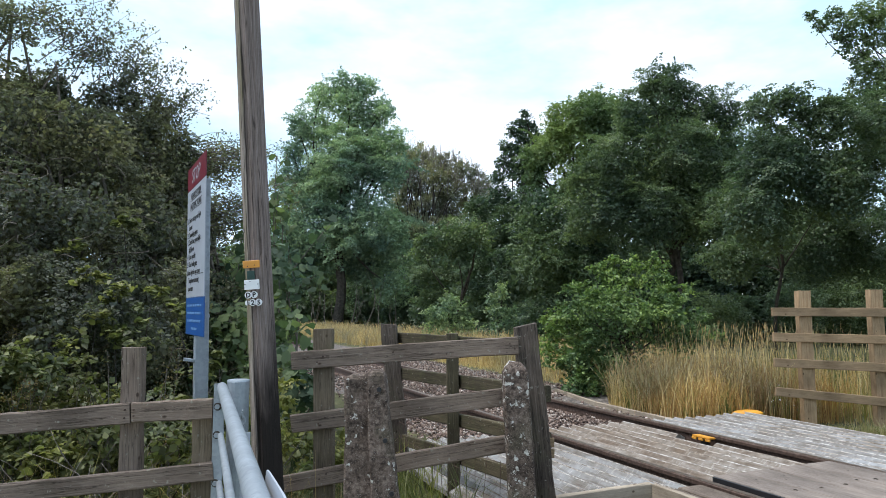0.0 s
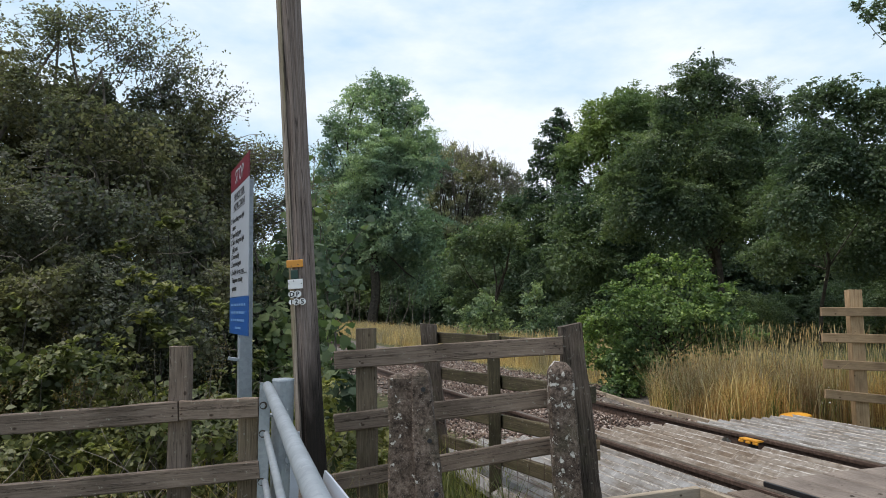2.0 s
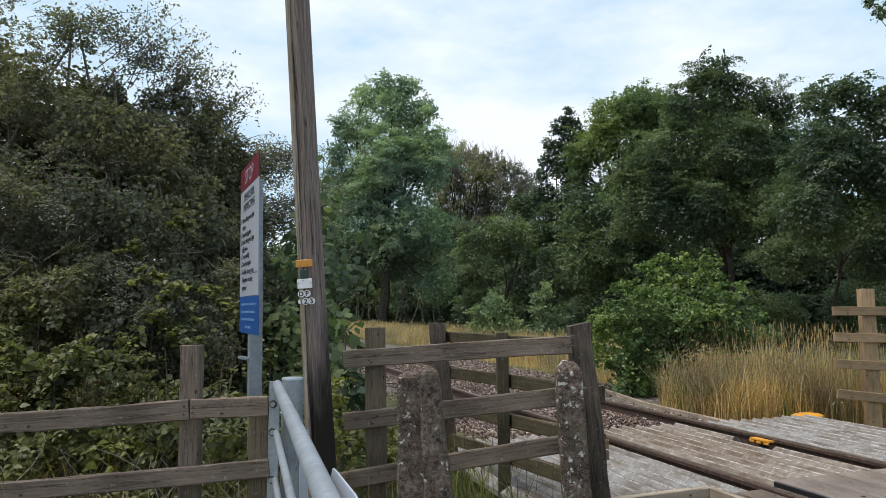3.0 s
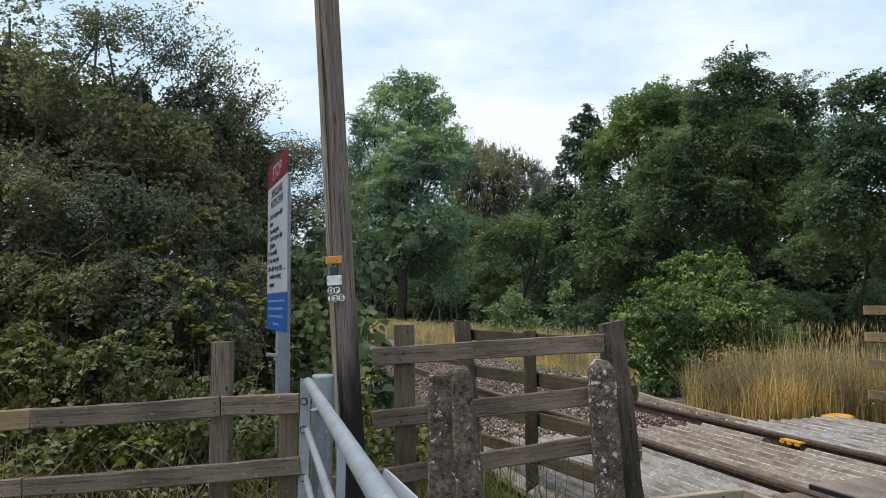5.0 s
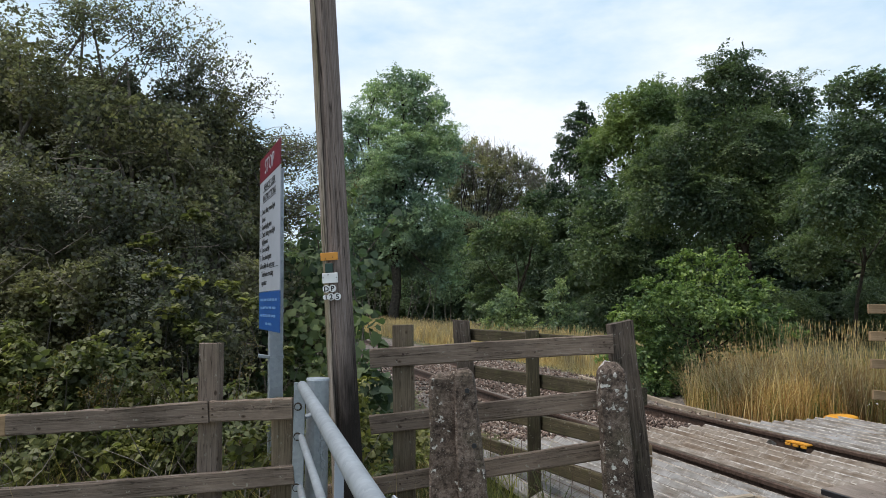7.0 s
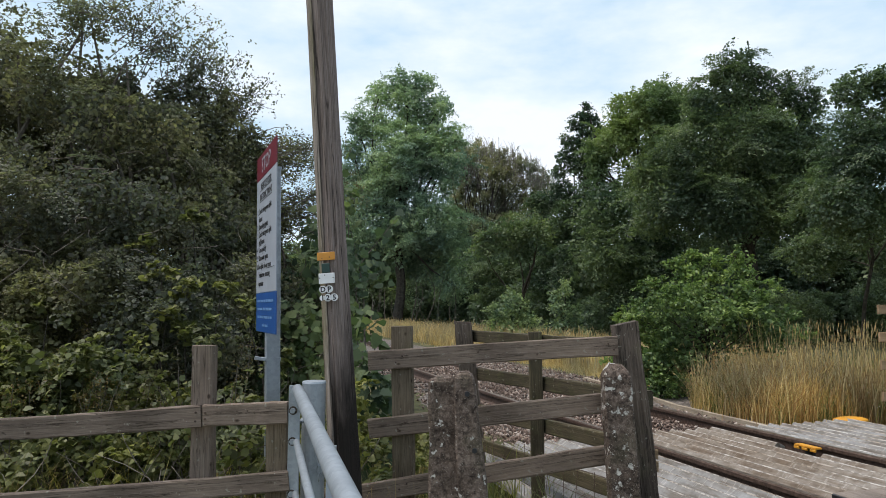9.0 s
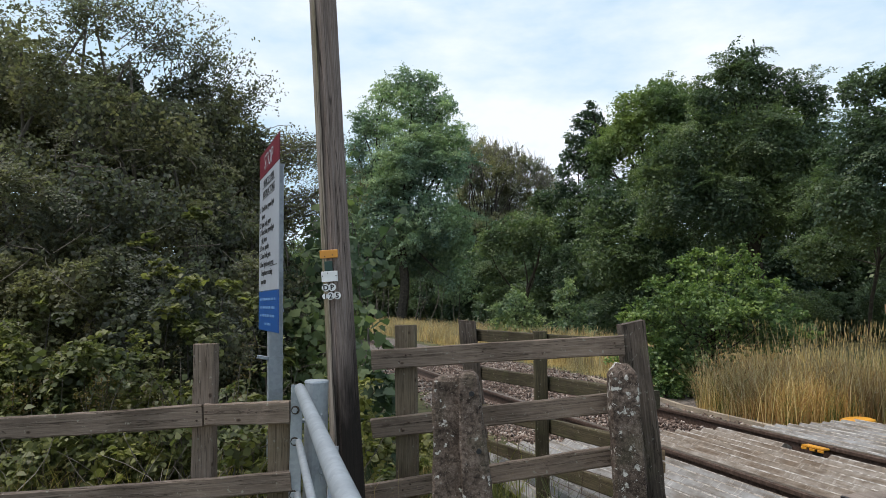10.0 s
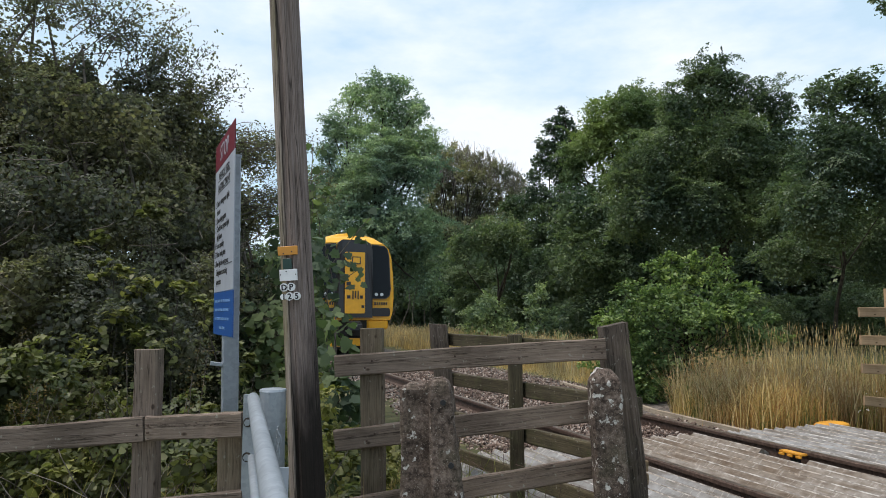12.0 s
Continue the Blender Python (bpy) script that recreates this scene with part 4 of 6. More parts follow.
def build_pole():
    p = thing("utility_pole", "weathered leaning wooden utility pole, dark at its foot", "utility pole")
    mat, n, l, b = nodes_of("pole_timber")
    fine = noise_of(n, l, 1.0, 9, (150, 150, 3.5), 0.75)
    r = ramp_of(n, [(0.32, (0.072, 0.053, 0.046)), (0.5, (0.190, 0.150, 0.133)), (0.68, (0.330, 0.274, 0.250))])
    l.new(fine.outputs["Fac"], r.inputs["Fac"])
    tar = ramp_of(n, [(0.3, (0.012, 0.010, 0.009)), (0.6, (0.026, 0.020, 0.017)), (0.8, (0.048, 0.035, 0.028))])
    l.new(fine.outputs["Fac"], tar.inputs["Fac"])
    tc, sx = n.new("ShaderNodeTexCoord"), n.new("ShaderNodeSeparateXYZ")
    l.new(tc.outputs["Object"], sx.inputs["Vector"])
    ragged = noise_of(n, l, 1.0, 5, (9, 9, 1.6))
    add = n.new("ShaderNodeMath")
    add.operation, add.inputs[2].default_value = "MULTIPLY_ADD", 0.02
    add.inputs[1].default_value = 1.5
    l.new(ragged.outputs["Fac"], add.inputs[0])
    less = n.new("ShaderNodeMath")
    less.operation = "SUBTRACT"
    l.new(sx.outputs["Z"], less.inputs[0])
    l.new(add.outputs["Value"], less.inputs[1])
    edge = ramp_of(n, [(0.42, (1, 1, 1)), (0.95, (0, 0, 0))])
    l.new(less.outputs["Value"], edge.inputs["Fac"])
    # a paler greenish strip where a flat was adzed off
    strip = ramp_of(n, [(0.40, (1, 1, 1)), (0.46, (0, 0, 0))])
    sep = n.new("ShaderNodeMath")
    sep.operation, sep.inputs[1].default_value, sep.inputs[2].default_value = "MULTIPLY_ADD", 6.0, 0.60
    l.new(sx.outputs["X"], sep.inputs[0])
    l.new(sep.outputs["Value"], strip.inputs["Fac"])
    col = mix_of(n, l, "MIX", edge.outputs["Color"], r.outputs["Color"], tar.outputs["Color"])
    flat = ramp_of(n, [(0.32, (0.150, 0.124, 0.104)), (0.5, (0.275, 0.234, 0.202)), (0.68, (0.41, 0.365, 0.33))])
    l.new(fine.outputs["Fac"], flat.inputs["Fac"])
    algae = noise_of(n, l, 1.0, 4, (9, 9, 1.1))
    ra = ramp_of(n, [(0.42, (1, 1, 1)), (0.60, (0.62, 0.62, 0.44))])
    l.new(algae.outputs["Fac"], ra.inputs["Fac"])
    pale = mix_of(n, l, "MULTIPLY", 1.0, flat.outputs["Color"], ra.outputs["Color"])
    col = mix_of(n, l, "MIX", strip.outputs["Color"], col, pale)
    crack = noise_of(n, l, 1.0, 4, (16, 16, 0.5), 0.55)
    rc = ramp_of(n, [(0.485, (1, 1, 1)), (0.497, (0.10, 0.09, 0.08)), (0.503, (0.10, 0.09, 0.08)), (0.515, (1, 1, 1))])
    l.new(crack.outputs["Fac"], rc.inputs["Fac"])
    col = mix_of(n, l, "MULTIPLY", 0.8, col, rc.outputs["Color"])
    # one long shake that runs the height of the pole
    sway = noise_of(n, l, 1.0, 5, (0.01, 0.01, 2.4), 0.6)
    m1, m2, m3 = n.new("ShaderNodeMath"), n.new("ShaderNodeMath"), n.new("ShaderNodeMath")
    m1.operation, m1.inputs[1].default_value, m1.inputs[2].default_value = "MULTIPLY_ADD", 0.035, 0.009
    m2.operation, m3.operation = "ADD", "ABSOLUTE"
    l.new(sway.outputs["Fac"], m1.inputs[0])
    l.new(m1.outputs["Value"], m2.inputs[0])
    l.new(sx.outputs["X"], m2.inputs[1])
    l.new(m2.outputs["Value"], m3.inputs[0])
    shake = ramp_of(n, [(0.0018, (0.06, 0.05, 0.045)), (0.0045, (1, 1, 1))])
    l.new(m3.outputs["Value"], shake.inputs["Fac"])
    col = mix_of(n, l, "MULTIPLY", 0.92, col, shake.outputs["Color"])
    l.new(col, b.inputs["Base Color"])
    b.inputs["Roughness"].default_value = 0.85
    b.inputs["Specular IOR Level"].default_value = 0.25
    bump_of(n, l, fine.outputs["Fac"], b, 0.9, 0.008)
    foot, head = Vector((-0.925, 3.775, -0.2)), Vector((-1.385, 3.80, 6.2))
    m = along(foot, head)
    rng = random.Random(5)
    bm = bmesh.new()
    length, n_ring, sides = (head - foot).length, 40, 28
    rings = []
    for i in range(n_ring + 1):
        z = length * i / n_ring
        rad = 0.0905 - 0.0085 * min(z, 1.8) - 0.0012 * max(z - 1.8, 0)
        rr = []
        for j in range(sides):
            th = 2 * math.pi * j / sides
            k = rad * (1 + 0.015 * math.sin(3 * th + z) + rng.uniform(-0.008, 0.008))
            if j == 20:
                k *= 0.84 + 0.06 * math.sin(z * 4.0)
            if j == 23 and 2.0 < z < 4.0:
                k *= 0.90
            x, y = k * math.cos(th), k * math.sin(th)
            rr.append(bm.verts.new((x, y, z)))
        rings.append(rr)
    for r0, r1 in zip(rings, rings[1:]):
        for j in range(sides):
            bm.faces.new((r0[j], r0[(j + 1) % sides], r1[(j + 1) % sides], r1[j]))
    bm.faces.new(rings[0])
    bm.faces.new(rings[-1])
    part("shaft", bm, mat, p, m=m)
    tilt = pose(-1.075, 3.683, 1.70, 0, -4.1, 0)

    def plate(name, x0, x1, z0, z1, mt, label, y=0.0):
        return box_part(name, (x0, y - 0.004, z0), (x1, y + 0.006, z1), mt, p, label, tilt, 0.0015)

    pl = plate("orange_plate", -0.048, 0.046, 0.098, 0.140, M_ORANGE, "small orange plate with nail heads", 0.006)
    plate("green_plate", -0.026, 0.016, 0.032, 0.082, M_DKGREEN, "small dark green plate", 0.003)
    plate("white_plate", -0.044, 0.040, -0.024, 0.030, M_WHITE, "small white plate", 0.003)
    for x, z in ((-0.036, 0.143), (0.030, 0.146), (-0.02, 0.106), (0.02, 0.112), (-0.038, 0.006), (0.034, 0.004), (-0.01, 0.02)):
        bm = bmesh.new()
        sweep(bm, [(x, -0.001, z), (x, -0.006, z)], ring(0.003, 6))
        part("nail", bm, M_BLACK, p, m=tilt)
    for text, x, z in (("D", -0.024, -0.054), ("P", 0.010, -0.054), ("1", -0.030, -0.098), ("2", 0.000, -0.098), ("5", 0.034, -0.098)):
        bm = bmesh.new()
        sweep(bm, [(x, 0.010, z), (x, -0.004, z)], ring(0.0175 if text != "1" else 0.0125, 16), [1.0, 1.12])
        d = part("number_disc", bm, M_WHITE, p, "white disc with a black character", tilt)
        word(text, 0.038, M_BLACK, d, pose(x, -0.0048, z - 0.013, 90, 0, 0), align="CENTER", bold=0.0011)


SIGN_A, SIGN_B = 0.05, 0.088


def build_sign():
    s = thing("warning_sign", "tall red, white and blue crossing instruction sign on a steel post", "sign")
    bm = bmesh.new()
    back = (0.87, 0.49, 0)
    sweep(bm, [(-1.542, 4.29, -0.1), (-1.595, 4.29, 2.417)], chamfered(SIGN_A, SIGN_B, 0.006), ups=back)
    part("post", bm, M_GALV, s)
    bm = bmesh.new()
    sweep(bm, [(-1.595, 4.29, 2.4175), (-1.595, 4.29, 2.434)], chamfered(SIGN_A + 0.008, SIGN_B + 0.008, 0.006), ups=back)
    part("cap", bm, M_GALV, s)
    e = Vector((0.3447, -0.61, 0)).normalized()
    up = Vector((-0.022, 0.0, 1)).normalized()
    nrm = e.cross(up).normalized()
    up = nrm.cross(e)
    m = Matrix((e, up, nrm)).transposed().to_4x4()
    m.translation = Vector((-1.776, 4.545, 1.400))
    W = 0.705

    def panel(name, y0, y1, mt, label):
        return box_part(name, (0, y0, -0.006), (W, y1, 0.0), mt, s, label, m, 0.0015)

    blue = panel("blue_panel", 0.0, 0.243, M_BLUE, "blue panel with lines of white writing")
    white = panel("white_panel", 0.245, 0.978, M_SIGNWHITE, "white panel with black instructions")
    red = panel("red_panel", 0.980, 1.138, M_RED, "dark red panel lettered STOP")
    word("STOP", 0.135, M_SIGNWHITE, red, pose(W / 2, 1.012, 0.0012), align="CENTER")
    rows = [("VEHICLE USER", 0.905, 0.062, "C"), ("INSTRUCTIONS", 0.836, 0.062, "C"), ("1. Check that green light", 0.752, 0.052, "L"), ("shows", 0.702, 0.052, "I"),
            ("2. Open both gates", 0.652, 0.052, "L"), ("3. Check that green light", 0.602, 0.052, "L"), ("still shows", 0.552, 0.052, "I"), ("4. Cross quickly", 0.502, 0.052, "L"),
            ("5. Close both gates", 0.450, 0.052, "L"), ("6. If no light do not cross", 0.396, 0.050, "L"), ("Telephone crossing", 0.342, 0.052, "I"), ("operator", 0.288, 0.052, "I")]
    for text, y, size, how in rows:
        x = W / 2 if how == "C" else 0.035 if how == "L" else 0.095
        word(text, size, M_BLACK, white, pose(x, y, 0.0012), align="CENTER" if how == "C" else "LEFT")
    for y, x0, x1 in ((0.897, 0.13, 0.57), (0.827, 0.13, 0.57), (0.645, 0.26, 0.36), (0.545, 0.10, 0.20), (0.388, 0.38, 0.66)):
        box_part("underline", (x0, y, 0.0003), (x1, y + 0.004, 0.0014), M_BLACK, white, bevel=0)
    for y, x0, x1 in ((0.185, 0.06, 0.62), (0.135, 0.06, 0.60), (0.085, 0.06, 0.58), (0.035, 0.24, 0.46)):
        x = x0
        rng = random.Random(int(y * 1000))
        while x < x1:
            w = rng.uniform(0.05, 0.11)
            box_part("writing_bar", (x, y, 0.0003), (min(x + w, x1), y + 0.015, 0.0014), M_PALEBLUE, blue, bevel=0)
            x += w + 0.018
    for o in (blue, white, red):
        for c in o.children:
            c.matrix_parent_inverse = Matrix.Identity(4)
    for z in (1.997, 1.525, 1.239):
        bm = bmesh.new()
        x = -1.544 - 0.0211 * z
        sweep(bm, [(x, 4.29, z - 0.009), (x, 4.29, z + 0.009)], chamfered(SIGN_A + 0.006, SIGN_B + 0.006, 0.006), ups=back)
        part("clip", bm, M_GALV, s, "steel band clip")
    bm = bmesh.new()
    sweep(bm, [(-1.600, 4.25, 1.238), (-1.655, 4.22, 1.249)], chamfered(0.024, 0.022, 0.003))
    part("bracket", bm, M_GALV, s)


def build_right_fence():
    f = thing("wooden_fence", "new pale sawn four-rail fence at the grass edge", "fence", "wooden fences")
    for i, x in enumerate((4.72, 5.66, 7.0, 8.4)):
        post("post", (x, 8.62, -0.05), (x, 8.62, 1.825 + 0.015 * i), 0.165, 0.11, M_NEW, f, 60 + i, wear=0.002)
    for i, (za, zb) in enumerate(((1.548, 1.545), (1.226, 1.19), (0.90, 0.83), (0.535, 0.385))):
        k = (zb - za) / 1.53
        beam("rail", (4.265, 8.54, za), (9.0, 8.54, za + k * 4.735), 0.112, 0.04, M_NEW, f, 70 + i, wear=0.002)


build_ground()
build_ballast()
build_track()
build_guards()
build_deck()
build_cess()
build_clip()
build_left_fence()
build_pen_fence()
build_concrete_posts()
build_gate()
build_gate_fittings()
build_pole()
build_sign()
build_right_fence()


# ---------------------------------------------------------------- trees and plants
def build_hedge():
    lobes = [(-4.79, 7.00, 4.62, 0.54), (-4.58, 7.50, 4.50, 0.52), (-4.19, 8.00, 4.22, 0.42), (-3.91, 8.50, 4.05, 0.36), (-4.16, 6.50, 3.39, 0.53),
             (-3.79, 7.00, 3.34, 0.57), (-3.65, 8.00, 3.46, 0.59), (-3.55, 8.80, 3.57, 0.34), (-4.00, 6.00, 2.45, 0.57), (-3.54, 6.30, 2.38, 0.57),
             (-3.26, 7.00, 2.47, 0.57), (-3.23, 8.00, 2.46, 0.45), (-3.22, 9.00, 2.70, 0.32),
             (-3.59, 5.80, 1.71, 0.53), (-3.07, 6.00, 1.61, 0.55), (-2.77, 6.60, 1.67, 0.53), (-2.79, 8.00, 1.63, 0.48), (-2.58, 8.50, 1.35, 0.40),
             (-5.13, 6.50, 4.16, 0.73), (-4.90, 6.00, 2.61, 0.78), (-4.42, 5.70, 1.56, 0.71), (-5.75, 6.8, 4.85, 0.5), (-5.0, 7.4, 5.0, 0.34), (-5.9, 7.2, 5.2, 0.45),
             (-3.4, 7.2, 0.8, 0.7), (-2.7, 7.6, 0.7, 0.7), (-4.2, 6.2, 0.8, 0.7), (-6.2, 6.5, 3.4, 1.0), (-6.4, 6.2, 1.5, 1.0)]
    ob = thing("hawthorn_hedge", "tall dense dark green hawthorn hedge with bare twigs on top", "hedge")
    rng = random.Random(31)
    bm = bmesh.new()
    for base in ((-5.2, 7.0, 0), (-4.3, 7.2, 0), (-3.6, 7.8, 0), (-3.1, 8.6, 0), (-3.0, 9.4, 0)):
        for q in lobes:
            if abs(q[0] - base[0]) < 0.7 and abs(q[1] - base[1]) < 1.3:
                limb(bm, base, q[:3], 0.05, 0.012, rng, 0.1)
    for _ in range(170):
        q = rng.choice(lobes)
        a = Vector(q[:3]) + Vector((rng.uniform(-0.6, 0.6), -0.3 - q[3] * 0.6, rng.uniform(-0.5, 0.5)))
        limb(bm, a, a + Vector((rng.uniform(-0.35, 0.35), rng.uniform(-0.2, 0.1), rng.uniform(-0.1, 0.35))), 0.004, 0.0015, rng, 0.4, 6, 4)
    part("woody_frame", bm, M_TWIG, ob)
    low = [q for q in lobes if q[2] < 3.8] + [(-4.9, 5.5, 1.9, 0.36), (-4.4, 5.4, 1.75, 0.36), (-4.0, 5.4, 1.45, 0.34), (-3.6, 5.3, 1.7, 0.30), (-3.2, 5.4, 1.35, 0.34), (-2.8, 5.5, 1.5, 0.30), (-2.5, 5.6, 1.2, 0.30), (-4.6, 5.3, 1.35, 0.36), (-3.8, 5.3, 1.1, 0.3), (-5.2, 5.6, 1.5, 0.4)] + [(-5.7, 7.0, 3.9, 0.6), (-4.9, 6.6, 3.8, 0.5), (-6.4, 7.0, 4.3, 0.6), (-4.55, 7.6, 3.85, 0.36), (-4.15, 7.7, 3.72, 0.36), (-4.95, 7.5, 4.0, 0.34), (-3.75, 7.9, 3.85, 0.3), (-4.4, 7.7, 3.4, 0.42), (-4.3, 7.9, 4.15, 0.28), (-4.75, 7.7, 4.25, 0.28), (-3.95, 8.0, 4.15, 0.26), (-3.6, 8.1, 4.05, 0.22), (-3.4, 8.3, 3.75, 0.2)]
    high = [(q[0], q[1], q[2] - 0.15, q[3] * 0.9) for q in lobes if q[2] >= 3.8]
    back = [(-5.6, 8.2, 3.6, 1.0), (-5.3, 8.0, 2.2, 1.1), (-4.6, 8.4, 2.9, 0.9), (-4.4, 8.2, 1.4, 1.0), (-3.9, 8.9, 2.6, 0.8), (-6.6, 7.6, 4.2, 1.1), (-6.6, 7.6, 2.2, 1.3), (-3.6, 9.4, 1.6, 0.9), (-3.9, 9.0, 3.3, 0.6), (-4.9, 8.0, 3.9, 0.6), (-5.5, 9.5, 1.4, 1.2), (-7.2, 9.5, 1.5, 1.3), (-4.3, 10.0, 1.1, 1.0), (-3.5, 10.6, 0.9, 0.8), (-8.8, 9.5, 2.0, 1.5), (-4.6, 10, 2.4, 0.8), (-6.2, 9.6, 3.0, 1.0), (-4.3, 8.8, 3.6, 0.7), (-3.7, 9.2, 3.0, 0.6), (-3.55, 9.3, 2.2, 0.5), (-4.9, 8.6, 3.3, 0.8)]
    mesh_part("crown", boughs_mesh("crown", low, 0.034, L_HEDGE, 31, clump=0.27, cover=1.0, dense=4.6, inner=1.0, core=1.4, slim=0.2, droop=0.6, rise=0.2), None, ob)
    mesh_part("inner_crown", boughs_mesh("inner_crown", back, 0.052, L_HEDGE, 35, clump=0.4, cover=1.1, dense=5.0, inner=1.8, core=1.5), None, ob)
    mesh_part("upper_crown", boughs_mesh("upper_crown", high, 0.034, L_HEDGE, 34, clump=0.36, cover=0.9, dense=2.3, inner=0.10, slim=0.11, droop=0.35, rise=0.5, rays=9), None, ob)
    # long shoots that stand clear of the crown against the sky
    nprng = np.random.default_rng(33)
    bm, P = bmesh.new(), []
    tips = [(-4.42, 7.5, 5.25), (-3.95, 8.0, 5.2), (-3.67, 8.5, 4.9), (-3.48, 8.8, 4.5), (-4.7, 7.0, 5.1), (-4.26, 8.0, 5.1), (-3.79, 8.0, 5.0), (-3.25, 10.0, 4.35),
            (-3.0, 9.6, 3.8), (-2.85, 9.8, 3.5), (-3.35, 9.0, 4.0), (-3.55, 8.4, 4.75), (-4.1, 7.7, 5.35), (-2.95, 10.2, 4.1), (-3.1, 9.9, 3.95), (-2.78, 10.4, 4.15), (-2.6, 10.3, 3.75), (-2.45, 10.2, 3.35), (-2.65, 9.8, 3.0)]
    for tip in tips:
        tip = Vector(tip)
        root = min((Vector(q[:3]) for q in lobes), key=lambda c: (c - tip).length)
        for k in range(9):
            a = root + Vector((rng.uniform(-0.3, 0.3), rng.uniform(-0.3, 0.3), rng.uniform(-0.2, 0.3)))
            b = tip + Vector((rng.uniform(-0.35, 0.35), rng.uniform(-0.3, 0.3), rng.uniform(-0.5, 0.08)))
            limb(bm, a, b, 0.007, 0.002, rng, 0.16, 6, 4)
            for t in np.linspace(0.25, 1.0, 26):
                P.append(np.array(a.lerp(b, float(t))) + nprng.normal(size=3) * 0.05)
    part("top_growth", bm, M_TWIG, ob, "thin bare-tipped shoots")
    P = np.repeat(np.array(P), 3, 0) + nprng.normal(size=(len(P) * 3, 3)) * 0.035
    N = unit(nprng.normal(size=P.shape) + np.array([0, 0, 0.6]))
    mesh_part("shoot_leaves", quads_mesh("shoot_leaves", leaves(P, N, 0.042 * nprng.uniform(0.6, 1.3, len(P)), nprng), 4, L_HEDGE), None, ob)


def build_brambles():
    rng = np.random.default_rng(41)
    lobes = [(x + rng.uniform(-0.15, 0.15), 4.75 + rng.uniform(-0.15, 0.5), z, rng.uniform(0.3, 0.42)) for x in np.arange(-5.4, -1.9, 0.36) for z in (0.3, 0.62, 0.84 - 0.09 * (x + 3.4) + rng.uniform(-0.1, 0.12))]
    lobes += [(x + rng.uniform(-0.1, 0.1), 4.12 + rng.uniform(-0.15, 0.25), rng.uniform(0.2, 0.85), rng.uniform(0.16, 0.28)) for x in np.arange(-4.2, -1.15, 0.17)]
    lobes += [(rng.uniform(-3.75, -2.75), rng.uniform(4.4, 4.7), rng.uniform(0.85, 1.36), rng.uniform(0.12, 0.2)) for _ in range(22)]
    lobes += [(x, y, z, 0.22) for x, y, z in ((-1.15, 4.5, 0.3), (-0.95, 4.7, 0.35), (-1.1, 5.0, 0.55), (-1.3, 5.2, 0.8), (-0.8, 5.2, 0.3), (-1.35, 4.7, 0.7), (-1.2, 5.6, 0.5), (-0.9, 5.9, 0.4), (-0.55, 5.4, 0.15), (-1.5, 5.6, 0.9))]
    ob = thing("bramble_bank", "tangled bright green brambles behind the weathered fence", "brambles")
    mesh_part("leaf_mass", boughs_mesh("leaf_mass", lobes, 0.048, L_BRAMBLE, 42, clump=0.22, cover=0.95, dense=3.4, inner=0.4, core=1.2, slim=0.24, droop=0.5, oval=True), None, ob)
    r2 = random.Random(43)
    bm = bmesh.new()
    for _ in range(70):
        x = r2.uniform(-4.8, -1.4)
        a = Vector((x, r2.uniform(4.1, 4.6), 0.1))
        limb(bm, a, a + Vector((r2.uniform(-0.6, 0.6), r2.uniform(-0.3, 0.2), r2.uniform(0.4, 1.1))), 0.005, 0.002, r2, 0.25, 5, 4)
    part("stem_tangle", bm, M_TWIG, ob)
    dock = thing("dock_plants", "brown seeding dock and nettle stalks among the brambles", "plants", kind="stuff")
    bm, P = bmesh.new(), []
    for _ in range(62):
        a = Vector((r2.uniform(-5.0, -1.75), r2.uniform(4.25, 4.7), 0.4))
        b = a + Vector((r2.uniform(-0.2, 0.2), r2.uniform(-0.15, 0.1), r2.uniform(0.45, 1.05) - 0.07 * (a.x + 3.4)))
        limb(bm, a, b, 0.004, 0.0015, r2, 0.06, 5, 4)
        for _ in range(r2.randint(50, 110)):
            t = r2.uniform(0.62, 1.02)
            k = 0.075 * (1.15 - t)
            p = a.lerp(b, t)
            P.append((p.x + r2.gauss(0, 0.012 + k), p.y + r2.gauss(0, 0.012 + k), p.z + r2.gauss(0, 0.02)))
    part("stalks", bm, M_TWIG, dock)
    P = np.array(P)
    N = unit(rng.normal(size=P.shape) + np.array([0, -0.3, 0.5]))
    mesh_part("seed_heads", quads_mesh("seed_heads", leaves(P, N, rng.uniform(0.008, 0.022, len(P)), rng), 4, L_RUSTY), None, dock)
    dead = thing("dead_stems", "pale dead bramble and grass stems behind the fence", "stems", kind="stuff")
    bm = bmesh.new()
    for _ in range(80):
        a = Vector((r2.uniform(-3.6, -1.1), r2.uniform(3.6, 4.1), 0.1 + r2.uniform(0, 0.35)))
        limb(bm, a, a + Vector((r2.uniform(-0.45, 0.45), r2.uniform(-0.1, 0.1), r2.uniform(0.15, 0.5))), 0.0035, 0.0015, r2, 0.22, 5, 4)
    part("stem_tangle", bm, M_PALETWIG, dead)
    big = thing("elder_shoots", "pale green young shoots growing in front of the hedge", "shrub")
    lob = [(-2.95, 5.5, 1.78, 0.16), (-2.7, 5.45, 1.68, 0.15), (-2.45, 5.5, 1.62, 0.16), (-2.8, 5.3, 1.42, 0.16), (-2.45, 5.2, 1.35, 0.16), (-2.15, 5.3, 1.5, 0.14),
           (-3.7, 5.2, 1.5, 0.15), (-2.95, 6.0, 2.3, 0.14), (-3.35, 5.9, 2.05, 0.13), (-1.9, 5.2, 1.15, 0.16)]
